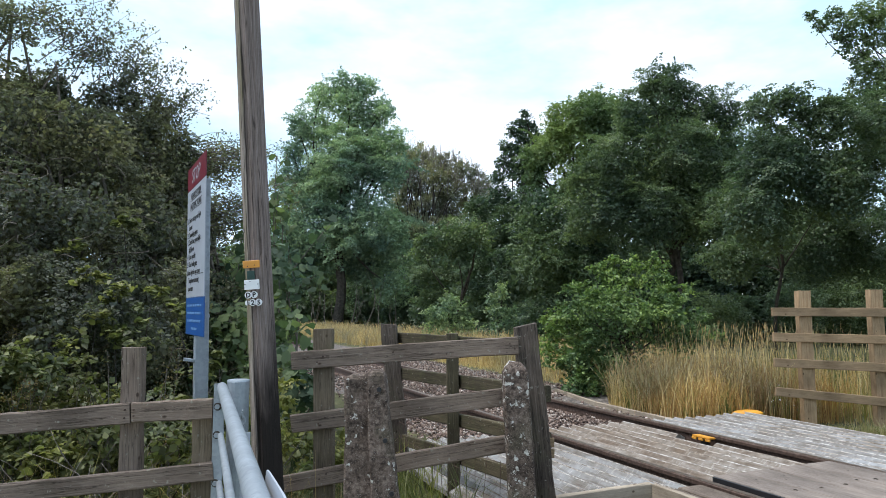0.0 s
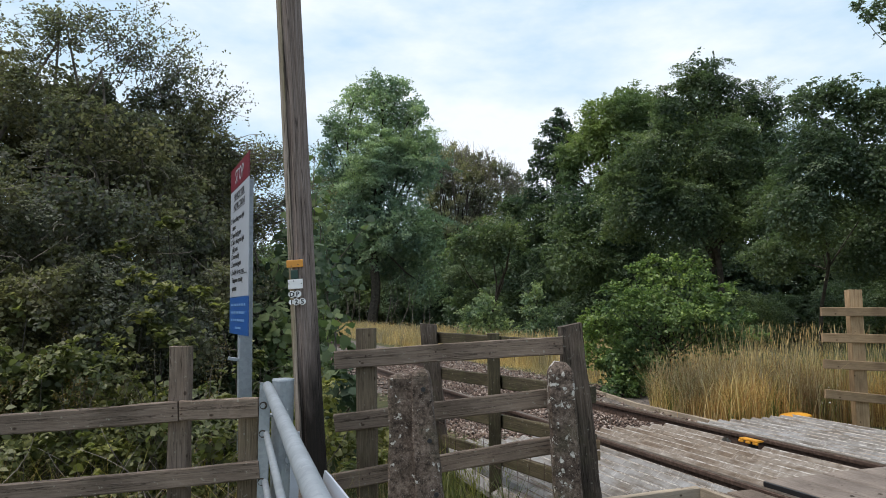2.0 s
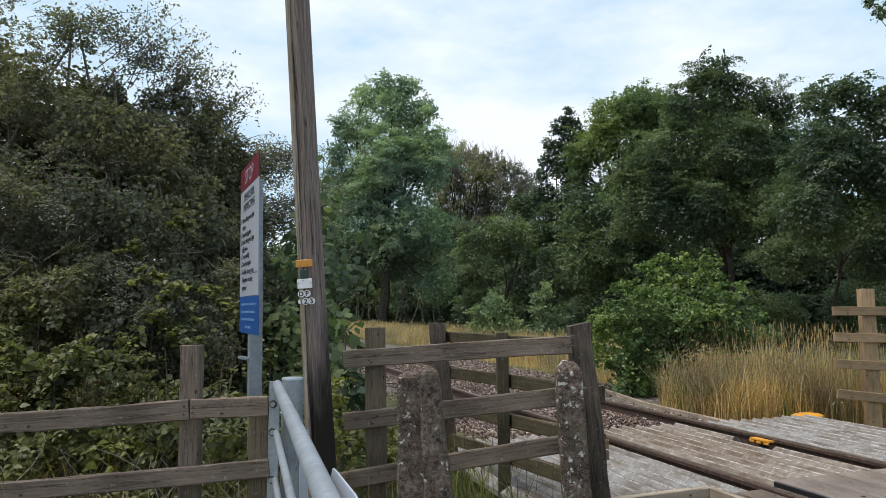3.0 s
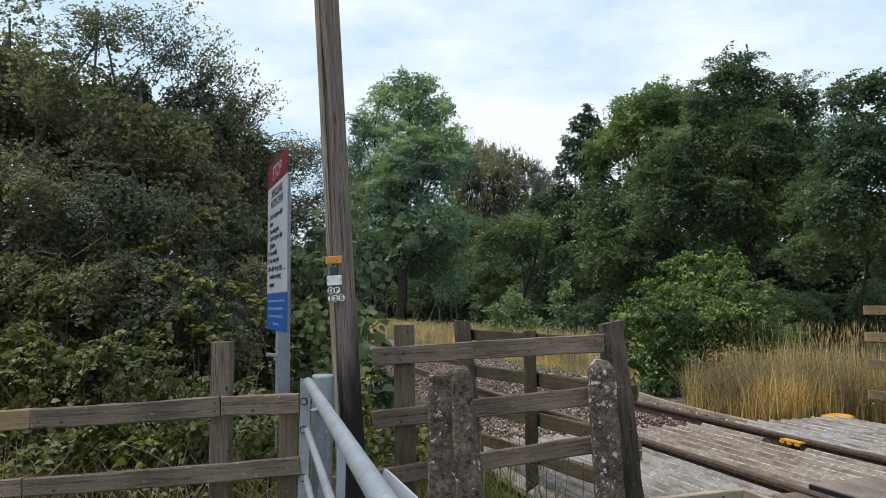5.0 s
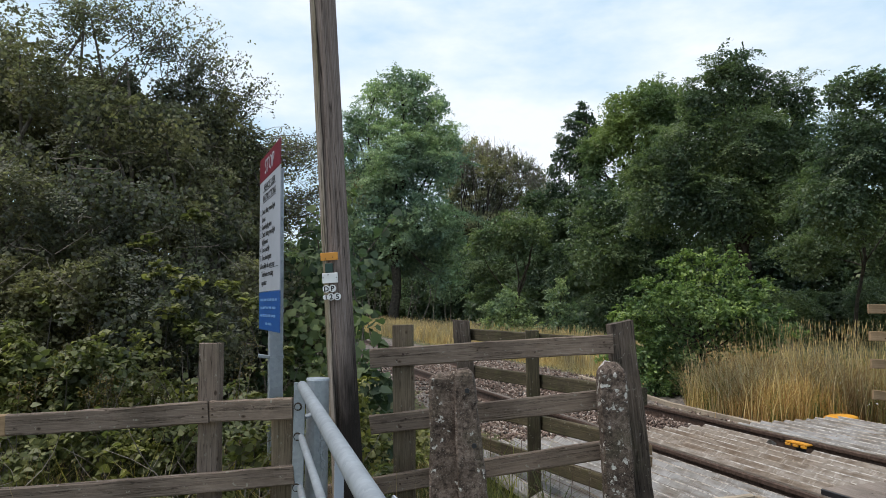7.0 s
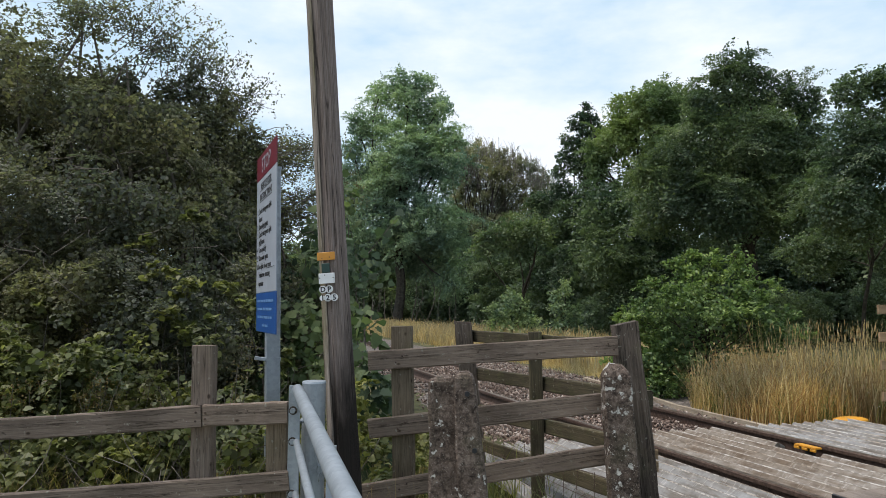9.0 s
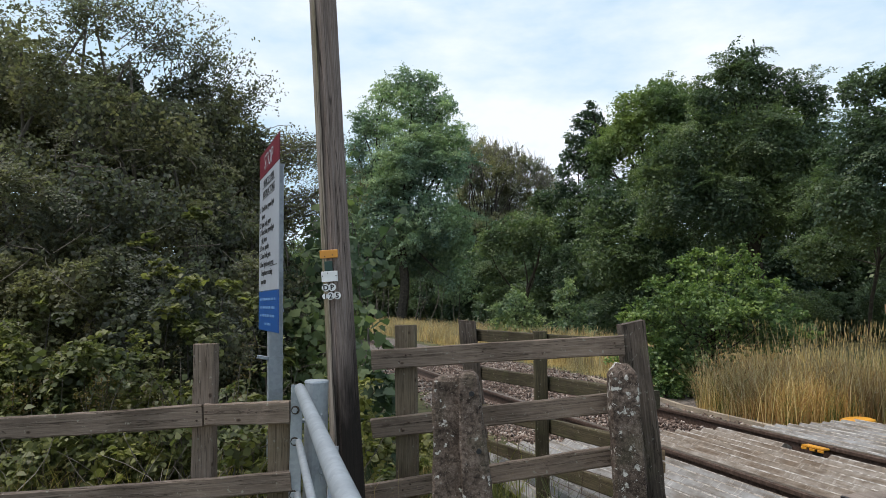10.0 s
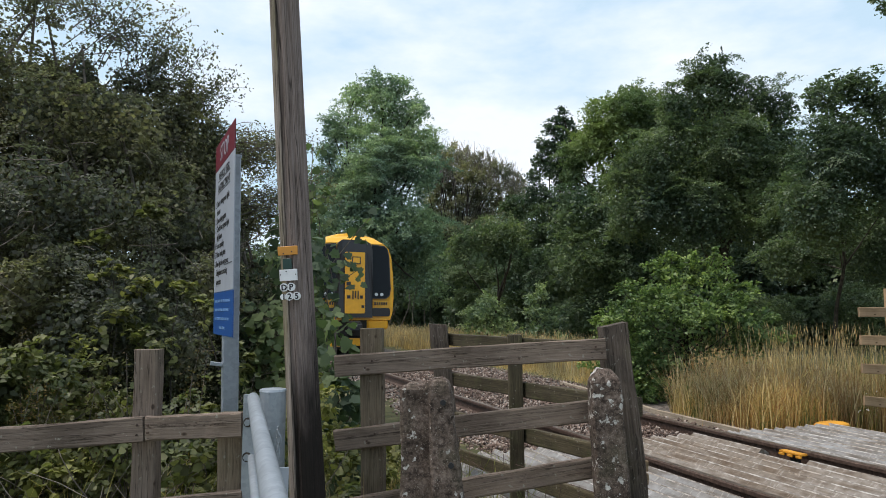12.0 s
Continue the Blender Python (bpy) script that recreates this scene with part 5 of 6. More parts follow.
    for q in lob:
        bm = bmesh.new()
        limb(bm, (q[0] + 0.1, q[1] + 0.1, 0), q[:3], 0.010, 0.004, r2, 0.1, 6, 5)
        part("stem", bm, M_BARK, big)
    mesh_part("crown", boughs_mesh("crown", lob, 0.065, L_BRAMBLE, 45, clump=0.16, cover=1.0, dense=2.6, inner=0, slim=0.2, rise=0.5, oval=True), None, big)


def weeds(name, label, n, area, height, width, material, seed, lean=0.3, kind="stuff", category="grass"):
    """Loose blades over a rectangle of the plan (x0, x1, y0, y1)."""
    rng = np.random.default_rng(seed)
    P = np.stack([rng.uniform(area[0], area[1], n), rng.uniform(area[2], area[3], n), np.zeros(n)], 1)
    P[:, 2] = ground_z(P[:, 0], P[:, 1]) - 0.01
    H = height * rng.uniform(0.45, 1.15, n)
    me = blade_mesh(name, blades(P, H, np.full(n, width), rng, lean), material)
    return tagged(mesh_part(name, me, None), label, category, kind=kind)


def line_grass(name, label, n, s0, s1, o0, o1, height, width, material, seed, lean=0.22, heads=0.0, tuft=0.0, clear=True):
    """Tall grass in a strip beside the line."""
    rng = np.random.default_rng(seed)
    if tuft:
        c = n // 14
        s, o = np.repeat(rng.uniform(s0, s1, c), 14) + rng.normal(size=c * 14) * tuft, np.repeat(rng.uniform(o0, o1, c), 14) + rng.normal(size=c * 14) * tuft
        n = c * 14
        hk = np.repeat(rng.uniform(0.6, 1.1, c), 14)
    else:
        s, o, hk = rng.uniform(s0, s1, n), rng.uniform(o0, o1, n), np.ones(n)
    P = np.array(C0)[None] + s[:, None] * np.array(ALONG) + o[:, None] * np.array(ACROSS)
    P[:, 2] = ground_z(P[:, 0], P[:, 1]) - 0.01
    keep = ~((P[:, 0] > 4.05) & (P[:, 1] < 8.74)) & ~((s > 4.65 + 1.19 * (o - 1.88)) & (s < 6.0) & (o < 3.6))
    if not clear:
        keep[:] = True
    P, hk = P[keep], hk[keep]
    n = len(P)
    H = height * rng.uniform(0.5, 1.1, n) * hk
    co = blades(P, H, width * rng.uniform(0.6, 1.3, n), rng, lean)
    seed_heads = None
    if heads:
        k = rng.uniform(0, 1, n) < heads
        tips, base = co[k, 4], co[k, 2]
        d = unit(tips - base)
        side = unit(np.cross(d, rng.normal(size=d.shape))) * width * 0.65
        q = np.empty((len(tips), 4, 3))
        q[:, 0], q[:, 1], q[:, 2], q[:, 3] = tips - d * 0.11, tips - d * 0.06 + side, tips + d * 0.02, tips - d * 0.06 - side
        seed_heads = q.reshape(-1, 3)
    return tagged(mesh_part(name, blade_mesh(name, co, material, seed_heads), None), label, "grass", kind="stuff")


def build_grass():
    line_grass("dry_grass", "tall straw-coloured dry grass along the railway", 5000, -9, 5.4, 2.75, 5.6, 0.93, 0.0085, L_STRAW, 51, 0.13, 0.4, 0.07)
    line_grass("tall_stalks", "single tall bleached grass stalks above the rest", 4200, -9, 5.4, 2.75, 5.0, 1.22, 0.0075, L_PALESTRAW, 61, 0.09, 0.8)
    line_grass("brown_grass", "rust-brown seeding grass and sorrel along the railway", 5600, -1, 5.4, 2.7, 4.0, 0.82, 0.007, L_RUSTGRASS, 52, 0.14, 0.3, 0.08)
    line_grass("green_grass", "green meadow grass under the dry stalks", 7500, -9, 5.5, 2.7, 5.6, 0.6, 0.009, L_GREENGRASS, 53, 0.3)
    line_grass("dry_grass_far", "pale dry grass strip further up the line", 26000, 6.4, 45, 3.3, 7.2, 0.85, 0.018, L_PALESTRAW, 54, 0.2, 0.15, 0.15)
    line_grass("rank_grass", "rank green grass and nettles below the trees", 9000, -12, 7, 5.4, 9.5, 0.8, 0.014, L_RANK, 68, 0.2, 0.1, 0.2)
    line_grass("short_grass", "short mixed grass on the verge", 5000, 5.5, 20, 2.9, 3.6, 0.2, 0.008, L_STRAW, 55, 0.4)
    line_grass("verge_grass", "dry grass spilling down to the stones", 2300, 2.75, 4.85, 1.52, 2.85, 0.88, 0.0075, L_STRAW, 62, 0.20, 0.45, 0.09)
    line_grass("verge_sorrel", "rust-brown seeding stalks beside the stones", 2400, 2.75, 4.85, 1.56, 2.9, 0.74, 0.0065, L_RUSTGRASS, 63, 0.22, 0.4, 0.09)
    line_grass("verge_green", "rank green grass among the dry verge stalks", 2200, 2.75, 4.85, 1.6, 3.4, 0.62, 0.008, L_RANK, 69, 0.30, 0.1, 0.08)
    line_grass("edge_grass", "low green grass along the guard edge", 5200, -4.5, 1.6, 2.5, 3.3, 0.2, 0.007, L_GREENGRASS, 64, 0.4, clear=False)
    line_grass("edge_straw", "low dry grass along the guard edge", 2200, -4.5, 1.6, 2.55, 3.3, 0.26, 0.005, L_STRAW, 65, 0.3, clear=False)
    weeds("fence_grass", "thin pale grass stalks behind the fence", 70, (-3.6, -0.9, 3.65, 4.15), 0.85, 0.006, L_GREENGRASS, 56, 0.28)
    weeds("fence_straw", "dry yellow grass stalks behind the fence", 420, (-3.6, -0.45, 3.55, 4.0), 0.7, 0.004, L_STRAW, 57, 0.42)
    weeds("foot_grass", "grass at the foot of the posts", 2500, (-4.0, 1.2, 1.5, 4.3), 0.22, 0.008, L_GREENGRASS, 58, 0.4)
    weeds("pen_weeds", "green weeds inside the fenced corner", 420, (-0.95, 0.2, 4.3, 6.0), 0.42, 0.008, L_RANK, 59, 0.4)
    weeds("pen_straw", "dry yellow grass inside the fenced corner", 700, (-1.25, -0.5, 4.2, 6.6), 0.40, 0.005, L_STRAW, 66, 0.35)
    weeds("pen_turf", "short green grass inside the fenced corner", 2600, (-1.3, 0.1, 4.1, 7.0), 0.16, 0.007, L_RANK, 67, 0.5)
    rng = np.random.default_rng(60)
    ob = thing("ox_eye_daisies", "scattered white daisies in the tall grass", "flowers", kind="stuff")
    out = []
    for _ in range(34):
        p = np.array(tp(rng.uniform(2.3, 4.2), rng.uniform(2.72, 3.1), rng.uniform(0.3, 0.62)))
        k = rng.uniform(0.005, 0.010)
        n = unit(np.array([[-0.3, -0.8, 0.7]]) + rng.normal(size=(1, 3)) * 0.3)[0]
        a = unit(np.cross(n, [[0, 0, 1.0]]))[0]
        b = np.cross(n, a)
        out.append(np.array([p + (a * math.cos(q) + b * math.sin(q)) * k for q in np.linspace(0, 2 * math.pi, 9)[:-1]]))
    mesh_part("flower_heads", quads_mesh("flower_heads", np.concatenate(out), 8, M_PETAL), None, ob)


def maple_leaf():
    """Outline of a lobed leaf, stalk at the origin, tip along +y."""
    half = [(0.0, 0.0), (0.18, -0.08), (0.44, 0.0), (0.38, 0.20), (0.54, 0.44), (0.35, 0.53), (0.27, 0.74), (0.0, 0.98)]
    return half + [(-x, y) for x, y in half[-2:0:-1]]


def lobed_leaves(name, P, N, S, material, rng):
    shape = np.array(maple_leaf())
    t = unit(np.cross(N, rng.normal(size=P.shape)))
    t[:, 2] -= 0.35
    t = unit(t - N * (t * N).sum(1, keepdims=True))
    b = np.cross(t, N)
    co = P[:, None] + (b[:, None] * shape[None, :, :1] + t[:, None] * shape[None, :, 1:]) * S[:, None, None]
    co += N[:, None] * (np.abs(shape[None, :, :1]) * 0.18 - shape[None, :, 1:] ** 2 * 0.12) * S[:, None, None]
    return quads_mesh(name, co.reshape(-1, 3), len(shape), material)


def build_sapling():
    ob = thing("sycamore_sapling", "young sycamore with large lobed leaves behind the pole", "sapling")
    rng, r2 = np.random.default_rng(71), random.Random(71)
    ends = [(-2.33, 9.0, 3.75), (-2.25, 8.8, 3.2), (-2.15, 8.7, 2.7), (-2.05, 8.6, 2.3), (-2.1, 8.5, 1.6), (-2.3, 8.4, 1.2), (-2.05, 8.4, 1.0), (-2.45, 8.6, 1.9), (-2.6, 8.8, 2.7), (-2.1, 8.4, 0.6),
            (-1.52, 8.7, 2.72), (-1.60, 8.5, 2.06)]
    P = []
    for i, q in enumerate(ends):
        bm = bmesh.new()
        spray = i >= 10
        root = Vector((-2.1, 8.6, 1.95 if i == 10 else 1.75)) if spray else Vector((-2.2, 8.8, 0.0))
        limb(bm, root, q, 0.008 if spray else 0.02, 0.004, r2, 0.05, 8, 5)
        part("stem", bm, M_TWIG, ob)
        for _ in range(15 if spray else 44):
            t = r2.uniform(0.6, 1.04) if spray else r2.uniform(0.35, 1.02)
            p = root.lerp(Vector(q), t)
            k = 0.07 if spray else 0.11
            P.append((p.x + r2.gauss(0, k), p.y + r2.gauss(0, 0.12), p.z + r2.gauss(0, 0.09)))
    P = np.array(P)
    N = unit(rng.normal(size=P.shape) * 0.75 + np.array([0.0, -0.45, 0.55]))
    mesh_part("foliage", lobed_leaves("foliage", P, N, rng.uniform(0.075, 0.15, len(P)), L_SYC, rng), None, ob)
    ivy = thing("shrub_growth", "dark lobed-leaf undergrowth behind the pole", "undergrowth")
    lob = [(-1.75, 6.6, 0.6, 0.35), (-1.72, 6.8, 1.0, 0.26), (-2.0, 7.2, 0.6, 0.45), (-2.3, 7.6, 1.2, 0.5), (-1.82, 7.4, 1.35, 0.22), (-2.3, 8.2, 1.9, 0.4), (-2.5, 8.6, 2.5, 0.28), (-2.35, 9.2, 3.0, 0.25), (-1.86, 7.6, 1.9, 0.2), (-1.84, 7.5, 1.6, 0.2), (-1.95, 7.7, 2.15, 0.2), (-2.55, 7.6, 0.7, 0.45), (-2.75, 8.2, 1.3, 0.45), (-2.65, 8.6, 1.9, 0.35), (-1.30, 6.0, 1.15, 0.15), (-1.27, 5.9, 0.85, 0.2), (-1.22, 5.9, 0.5, 0.24), (-1.36, 6.1, 1.45, 0.13), (-1.12, 5.8, 0.2, 0.22), (-1.4, 6.2, 0.7, 0.3)]
    for q in lob:
        bm = bmesh.new()
        limb(bm, (-1.95, 7.4, 0), q[:3], 0.014, 0.004, r2, 0.15, 6, 5)
        part("stem", bm, M_TWIG, ivy)
    c = np.array(lob)
    pick = rng.choice(len(c), 1500, p=c[:, 3] ** 2 / (c[:, 3] ** 2).sum())
    d = unit(rng.normal(size=(1500, 3)) + np.array([0.2, -0.7, 0.2]))
    P = c[pick, :3] + d * c[pick, 3:] * rng.uniform(0.7, 1.1, (1500, 1))
    N = unit(d + np.array([0.0, -0.2, 0.3]) + rng.normal(size=P.shape) * 0.6)
    mesh_part("foliage", lobed_leaves("foliage", P, N, rng.uniform(0.065, 0.125, 1500), L_SYC, rng), None, ivy)


def recede(lobes, below, k):
    """Lower boughs stand back in the shade of the crown."""
    return [(x, y, z, r) if z > below else (x * k, y * k, 1.55 + (z - 1.55) * k, r * k) for x, y, z, r in lobes]


def build_trees():
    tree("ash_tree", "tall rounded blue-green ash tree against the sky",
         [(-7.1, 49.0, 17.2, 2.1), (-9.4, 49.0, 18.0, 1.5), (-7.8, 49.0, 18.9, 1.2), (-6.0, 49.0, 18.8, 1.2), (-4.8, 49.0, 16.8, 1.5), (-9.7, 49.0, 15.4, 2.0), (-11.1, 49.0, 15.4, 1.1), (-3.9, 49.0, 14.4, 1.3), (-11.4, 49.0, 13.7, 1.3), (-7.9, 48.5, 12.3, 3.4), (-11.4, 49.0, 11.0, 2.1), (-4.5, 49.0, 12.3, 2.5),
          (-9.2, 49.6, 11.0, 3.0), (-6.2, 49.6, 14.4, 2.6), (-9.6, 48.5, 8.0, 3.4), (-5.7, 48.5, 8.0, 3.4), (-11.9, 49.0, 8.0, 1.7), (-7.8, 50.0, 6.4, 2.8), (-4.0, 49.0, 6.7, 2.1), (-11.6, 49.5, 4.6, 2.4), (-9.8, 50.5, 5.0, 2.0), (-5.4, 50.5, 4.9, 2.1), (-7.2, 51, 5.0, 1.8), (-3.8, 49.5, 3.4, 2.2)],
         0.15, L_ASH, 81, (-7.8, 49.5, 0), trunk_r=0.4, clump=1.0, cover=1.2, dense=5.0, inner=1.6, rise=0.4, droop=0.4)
    r3 = random.Random(82)
    wisps = []
    for x in np.arange(-4.6, 4.3, 0.62):
        top = 16.9 - 0.105 * max(0, x + 2.5) ** 1.75 + r3.uniform(-0.5, 0.35)
        wisps.append((x, 59.0, top - 0.5, 0.34))
        z = top - 1.35
        while z > 4.0:
            wisps.append((x + r3.uniform(-0.25, 0.25), 59 + r3.uniform(-0.8, 0.8), z, r3.uniform(0.75, 1.0)))
            z -= r3.uniform(0.95, 1.4)
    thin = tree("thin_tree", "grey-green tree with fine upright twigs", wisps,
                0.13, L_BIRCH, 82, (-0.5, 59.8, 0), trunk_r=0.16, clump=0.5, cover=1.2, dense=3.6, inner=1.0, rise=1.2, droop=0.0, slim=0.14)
    bm = bmesh.new()
    for _ in range(260):
        x = r3.uniform(-4.4, 4.0)
        z1 = 17.4 - 0.105 * max(0, x + 2.5) ** 1.75 + r3.uniform(-2.5, 0.1)
        h = r3.uniform(1.2, 3.0)
        limb(bm, (x + r3.uniform(-1.0, 0.8), 58.0 + r3.uniform(-0.2, 0.8), z1 - h), (x, 58.3, z1), 0.020, 0.008, r3, 0.12, 5, 4)
    part("twig_growth", bm, M_PALETWIG, thin, "pale upright twigs")
    tree("hazel_thicket", "bright green hazel thicket beyond the dry grass",
         [(0.2, 34.0, 5.3, 1.3), (-1.0, 34.0, 4.8, 0.9), (1.7, 34.0, 5.6, 1.0), (0.9, 34.3, 4.6, 0.9)],
         0.13, L_HAZEL, 83, (0.6, 40.0, 0), trunk_r=0.14, clump=0.8, cover=1.2, dense=5.0, inner=1.2)
    # the dark leaf tone also carries the shade of the low boughs
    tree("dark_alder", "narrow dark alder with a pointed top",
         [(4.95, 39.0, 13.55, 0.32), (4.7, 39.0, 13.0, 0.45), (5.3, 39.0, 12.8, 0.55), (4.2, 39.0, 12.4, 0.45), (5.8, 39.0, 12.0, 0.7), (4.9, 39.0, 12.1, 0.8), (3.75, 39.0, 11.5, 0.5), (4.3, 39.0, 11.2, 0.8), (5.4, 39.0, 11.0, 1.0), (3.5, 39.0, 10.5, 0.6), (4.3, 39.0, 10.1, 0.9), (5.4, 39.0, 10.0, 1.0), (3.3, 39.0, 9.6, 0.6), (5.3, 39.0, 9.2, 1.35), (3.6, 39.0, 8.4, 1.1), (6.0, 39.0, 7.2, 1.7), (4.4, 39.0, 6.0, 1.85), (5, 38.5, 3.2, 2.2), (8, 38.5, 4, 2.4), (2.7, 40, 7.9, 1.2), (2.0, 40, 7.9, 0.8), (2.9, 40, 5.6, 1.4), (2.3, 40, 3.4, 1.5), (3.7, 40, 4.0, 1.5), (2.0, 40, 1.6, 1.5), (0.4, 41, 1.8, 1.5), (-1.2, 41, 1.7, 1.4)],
         0.13, L_DARKSHADEALDER, 84, (5.0, 39.4, 0), trunk_r=0.2, reach_out=0.9, clump=0.55, cover=1.2, dense=5.0, inner=1.3, droop=0.5)
    tree("oak_tree", "broad yellow-green oak behind darker trees",
         [(5.3, 36.0, 9.9, 1.1), (6.4, 36.0, 11.3, 1.0), (5.0, 36.0, 9.0, 0.8), (6.9, 36.0, 12.2, 1.5), (8.3, 36.0, 12.9, 1.4), (6.2, 36.0, 10.4, 1.5), (7.8, 36.0, 10.8, 1.9), (9.7, 36.0, 12.1, 1.6), (11.5, 36, 11.8, 1.6), (13.5, 36, 11.6, 1.5), (7.5, 36, 8, 2), (10.5, 36, 9, 2.2), (15, 36, 10.5, 1.8), (14.0, 36, 9.2, 2.0), (12.4, 36, 9.8, 1.8), (16, 36, 9, 2), (12.6, 36, 12.0, 1.3)],
         0.13, L_OAK, 85, (8.2, 36.5, 0), trunk_r=0.3, clump=0.9, cover=1.1, dense=5.4, inner=1.8, rise=0.3, droop=0.3, under=-0.3)
    tree("alder_tree", "dark crown of an alder showing behind the oak",
         [(9.4, 41.0, 14.6, 0.8), (10.5, 41.0, 14.7, 0.7), (10.0, 41.0, 15.2, 0.55), (8.9, 41.0, 14.1, 0.6), (10.9, 41.0, 13.8, 1.1), (9.6, 41.0, 13.0, 1.3), (9.8, 41.0, 11.0, 1.6)],
         0.13, L_ALDER, 92, (10.0, 41.4, 0), trunk_r=0.2, clump=0.55, cover=1.1, dense=5.0, inner=1.4)
    tree("alder_tree", "large full dark green alder with a domed top",
         recede([(9.1, 26.0, 11.05, 0.75), (8.45, 26.0, 10.5, 0.65), (9.75, 26.0, 10.45, 0.7), (8.9, 26.0, 10.0, 1.2), (7.7, 26.0, 9.3, 1.1), (10.4, 26.0, 9.7, 1.1), (11.6, 26.0, 9.3, 0.9), (7.2, 26.0, 7.6, 1.7), (9.5, 25.6, 7.7, 1.9), (11.5, 26.0, 7.6, 1.4), (5.6, 26.0, 6.9, 0.8),
          (6.2, 25.8, 5.7, 1.6), (8.3, 25.5, 5.2, 1.9), (10.5, 25.5, 5.2, 1.8), (5.2, 26.0, 4.6, 0.9), (6.2, 25.6, 3.5, 1.4), (8.9, 25.0, 3.2, 1.5), (4.6, 26.5, 2.4, 1.0), (6.0, 25.5, 1.5, 1.4), (8.5, 24.5, 1.3, 1.4), (12.5, 26, 4, 2.0), (7.5, 27, 6.6, 1.6), (10.0, 27, 6.6, 1.8), (12.2, 27, 6.2, 1.6), (9.0, 27, 4.0, 2.0), (6.0, 27, 5.2, 1.2)], 4.9, 1.42),
         0.09, L_ALDER, 86, (9.6, 27.2, 0), trunk_r=0.15, reach_out=3.0, clump=0.70, cover=0.95, dense=5.4, inner=1.4, core=1.4, rise=0.3, droop=0.45, under=-0.45)
    tree("alder_tree", "spreading dark green alder hanging low over the grass",
         recede([(8.0, 16.0, 6.6, 0.6), (8.8, 16.0, 6.7, 0.6), (9.5, 16.0, 6.2, 0.9), (8.2, 16.0, 5.3, 1.1), (9.6, 16.0, 4.6, 1.25), (11.1, 16.0, 5.9, 1.25), (7.6, 16.0, 4.0, 0.95), (8.8, 15.8, 3.2, 1.25), (10.5, 15.8, 3.2, 1.4), (7.1, 16.0, 2.8, 0.8),
          (12.6, 16.0, 4.8, 1.8), (13.5, 16, 2.6, 1.5), (9.0, 17, 5.4, 1.0), (10.4, 17, 5.0, 1.2), (8.4, 17, 3.8, 1.1), (9.8, 17, 3.0, 1.2)], 3.4, 1.26) + recede([(9.8, 15.8, 1.7, 1.0), (8.5, 15.8, 1.6, 0.9), (11.5, 15.8, 1.9, 1.25), (7.0, 16.5, 1.3, 0.9)], 9.0, 1.75),
         0.066, L_ALDER, 87, (10.8, 21.5, 0), trunk_r=0.06, reach_out=2.6, clump=0.48, cover=1.1, dense=5.2, inner=1.8, core=1.4, rise=0.2, droop=0.5, under=-0.3)
    tree("alder_tree", "tall loose-crowned alder rising above its neighbours",
         [(10.5, 18.0, 9.95, 0.2), (10.8, 18.0, 9.7, 0.26), (11.15, 18.0, 9.95, 0.34), (11.5, 18.0, 9.5, 0.42), (11.9, 18.0, 9.9, 0.5), (12.3, 18.0, 9.3, 0.6), (11.5, 18.0, 8.95, 0.3), (11.9, 18.0, 8.55, 0.45),
          (11.2, 18.0, 9.3, 0.2), (12.6, 18, 8.0, 0.9), (13.0, 18, 10.3, 0.9), (13.2, 18, 7.0, 1.0), (11.9, 18.2, 7.6, 0.7), (12.2, 18.2, 6.8, 0.8)],
         0.07, L_ALDER, 88, (13.3, 18.6, 0), trunk_r=0.06, fork=0.82, clump=0.32, cover=1.1, dense=4.4, inner=1.0, rise=0.3)
    tree("field_maple_bush", "leafy bright green bush growing out of the dry grass",
         [(3.0, 11.6, 1.9, 0.5), (3.5, 11.6, 1.7, 0.58), (2.4, 11.6, 1.2, 0.52), (3.1, 11.5, 1.15, 0.62), (3.9, 11.6, 1.2, 0.52), (2.3, 11.9, 0.7, 0.4), (3.1, 12.0, 0.6, 0.6), (3.8, 11.6, 2.15, 0.3), (2.9, 11.6, 2.2, 0.26), (4.2, 11.6, 1.0, 0.36), (4.0, 11.8, 1.65, 0.42), (1.9, 11.6, 1.05, 0.36), (2.5, 11.7, 1.75, 0.34), (3.35, 11.7, 2.35, 0.22), (4.45, 11.6, 1.45, 0.26), (2.6, 11.9, 0.35, 0.35), (2.25, 11.4, 0.3, 0.34), (2.45, 11.1, 0.3, 0.30), (2.2, 11.0, 0.28, 0.28), (2.25, 11.15, 0.72, 0.32), (2.5, 11.1, 0.62, 0.30), (2.65, 11.2, 0.95, 0.32), (2.85, 11.7, 0.55, 0.4), (2.4, 11.6, 0.75, 0.36), (3.4, 11.7, 0.45, 0.45), (2.7, 11.05, 1.55, 0.34), (3.3, 11.0, 1.45, 0.36), (3.9, 11.1, 1.4, 0.34), (2.35, 11.15, 1.45, 0.26), (2.0, 11.5, 1.45, 0.24), (1.75, 11.6, 0.75, 0.3), (2.62, 11.5, 2.28, 0.12), (3.05, 11.6, 2.46, 0.12), (3.72, 11.5, 2.48, 0.13), (3.9, 11.6, 2.36, 0.12), (4.3, 11.5, 1.92, 0.14), (2.2, 11.5, 1.9, 0.12), (1.8, 11.5, 1.35, 0.12)],
         0.052, L_BUSH, 89, (3.0, 11.8, 0), "bush", trunk_r=0.04, clump=0.33, cover=0.9, dense=4.0, inner=0.5, core=1.2, rise=0.9, droop=0.3, slim=0.11, oval=True, rays=10)
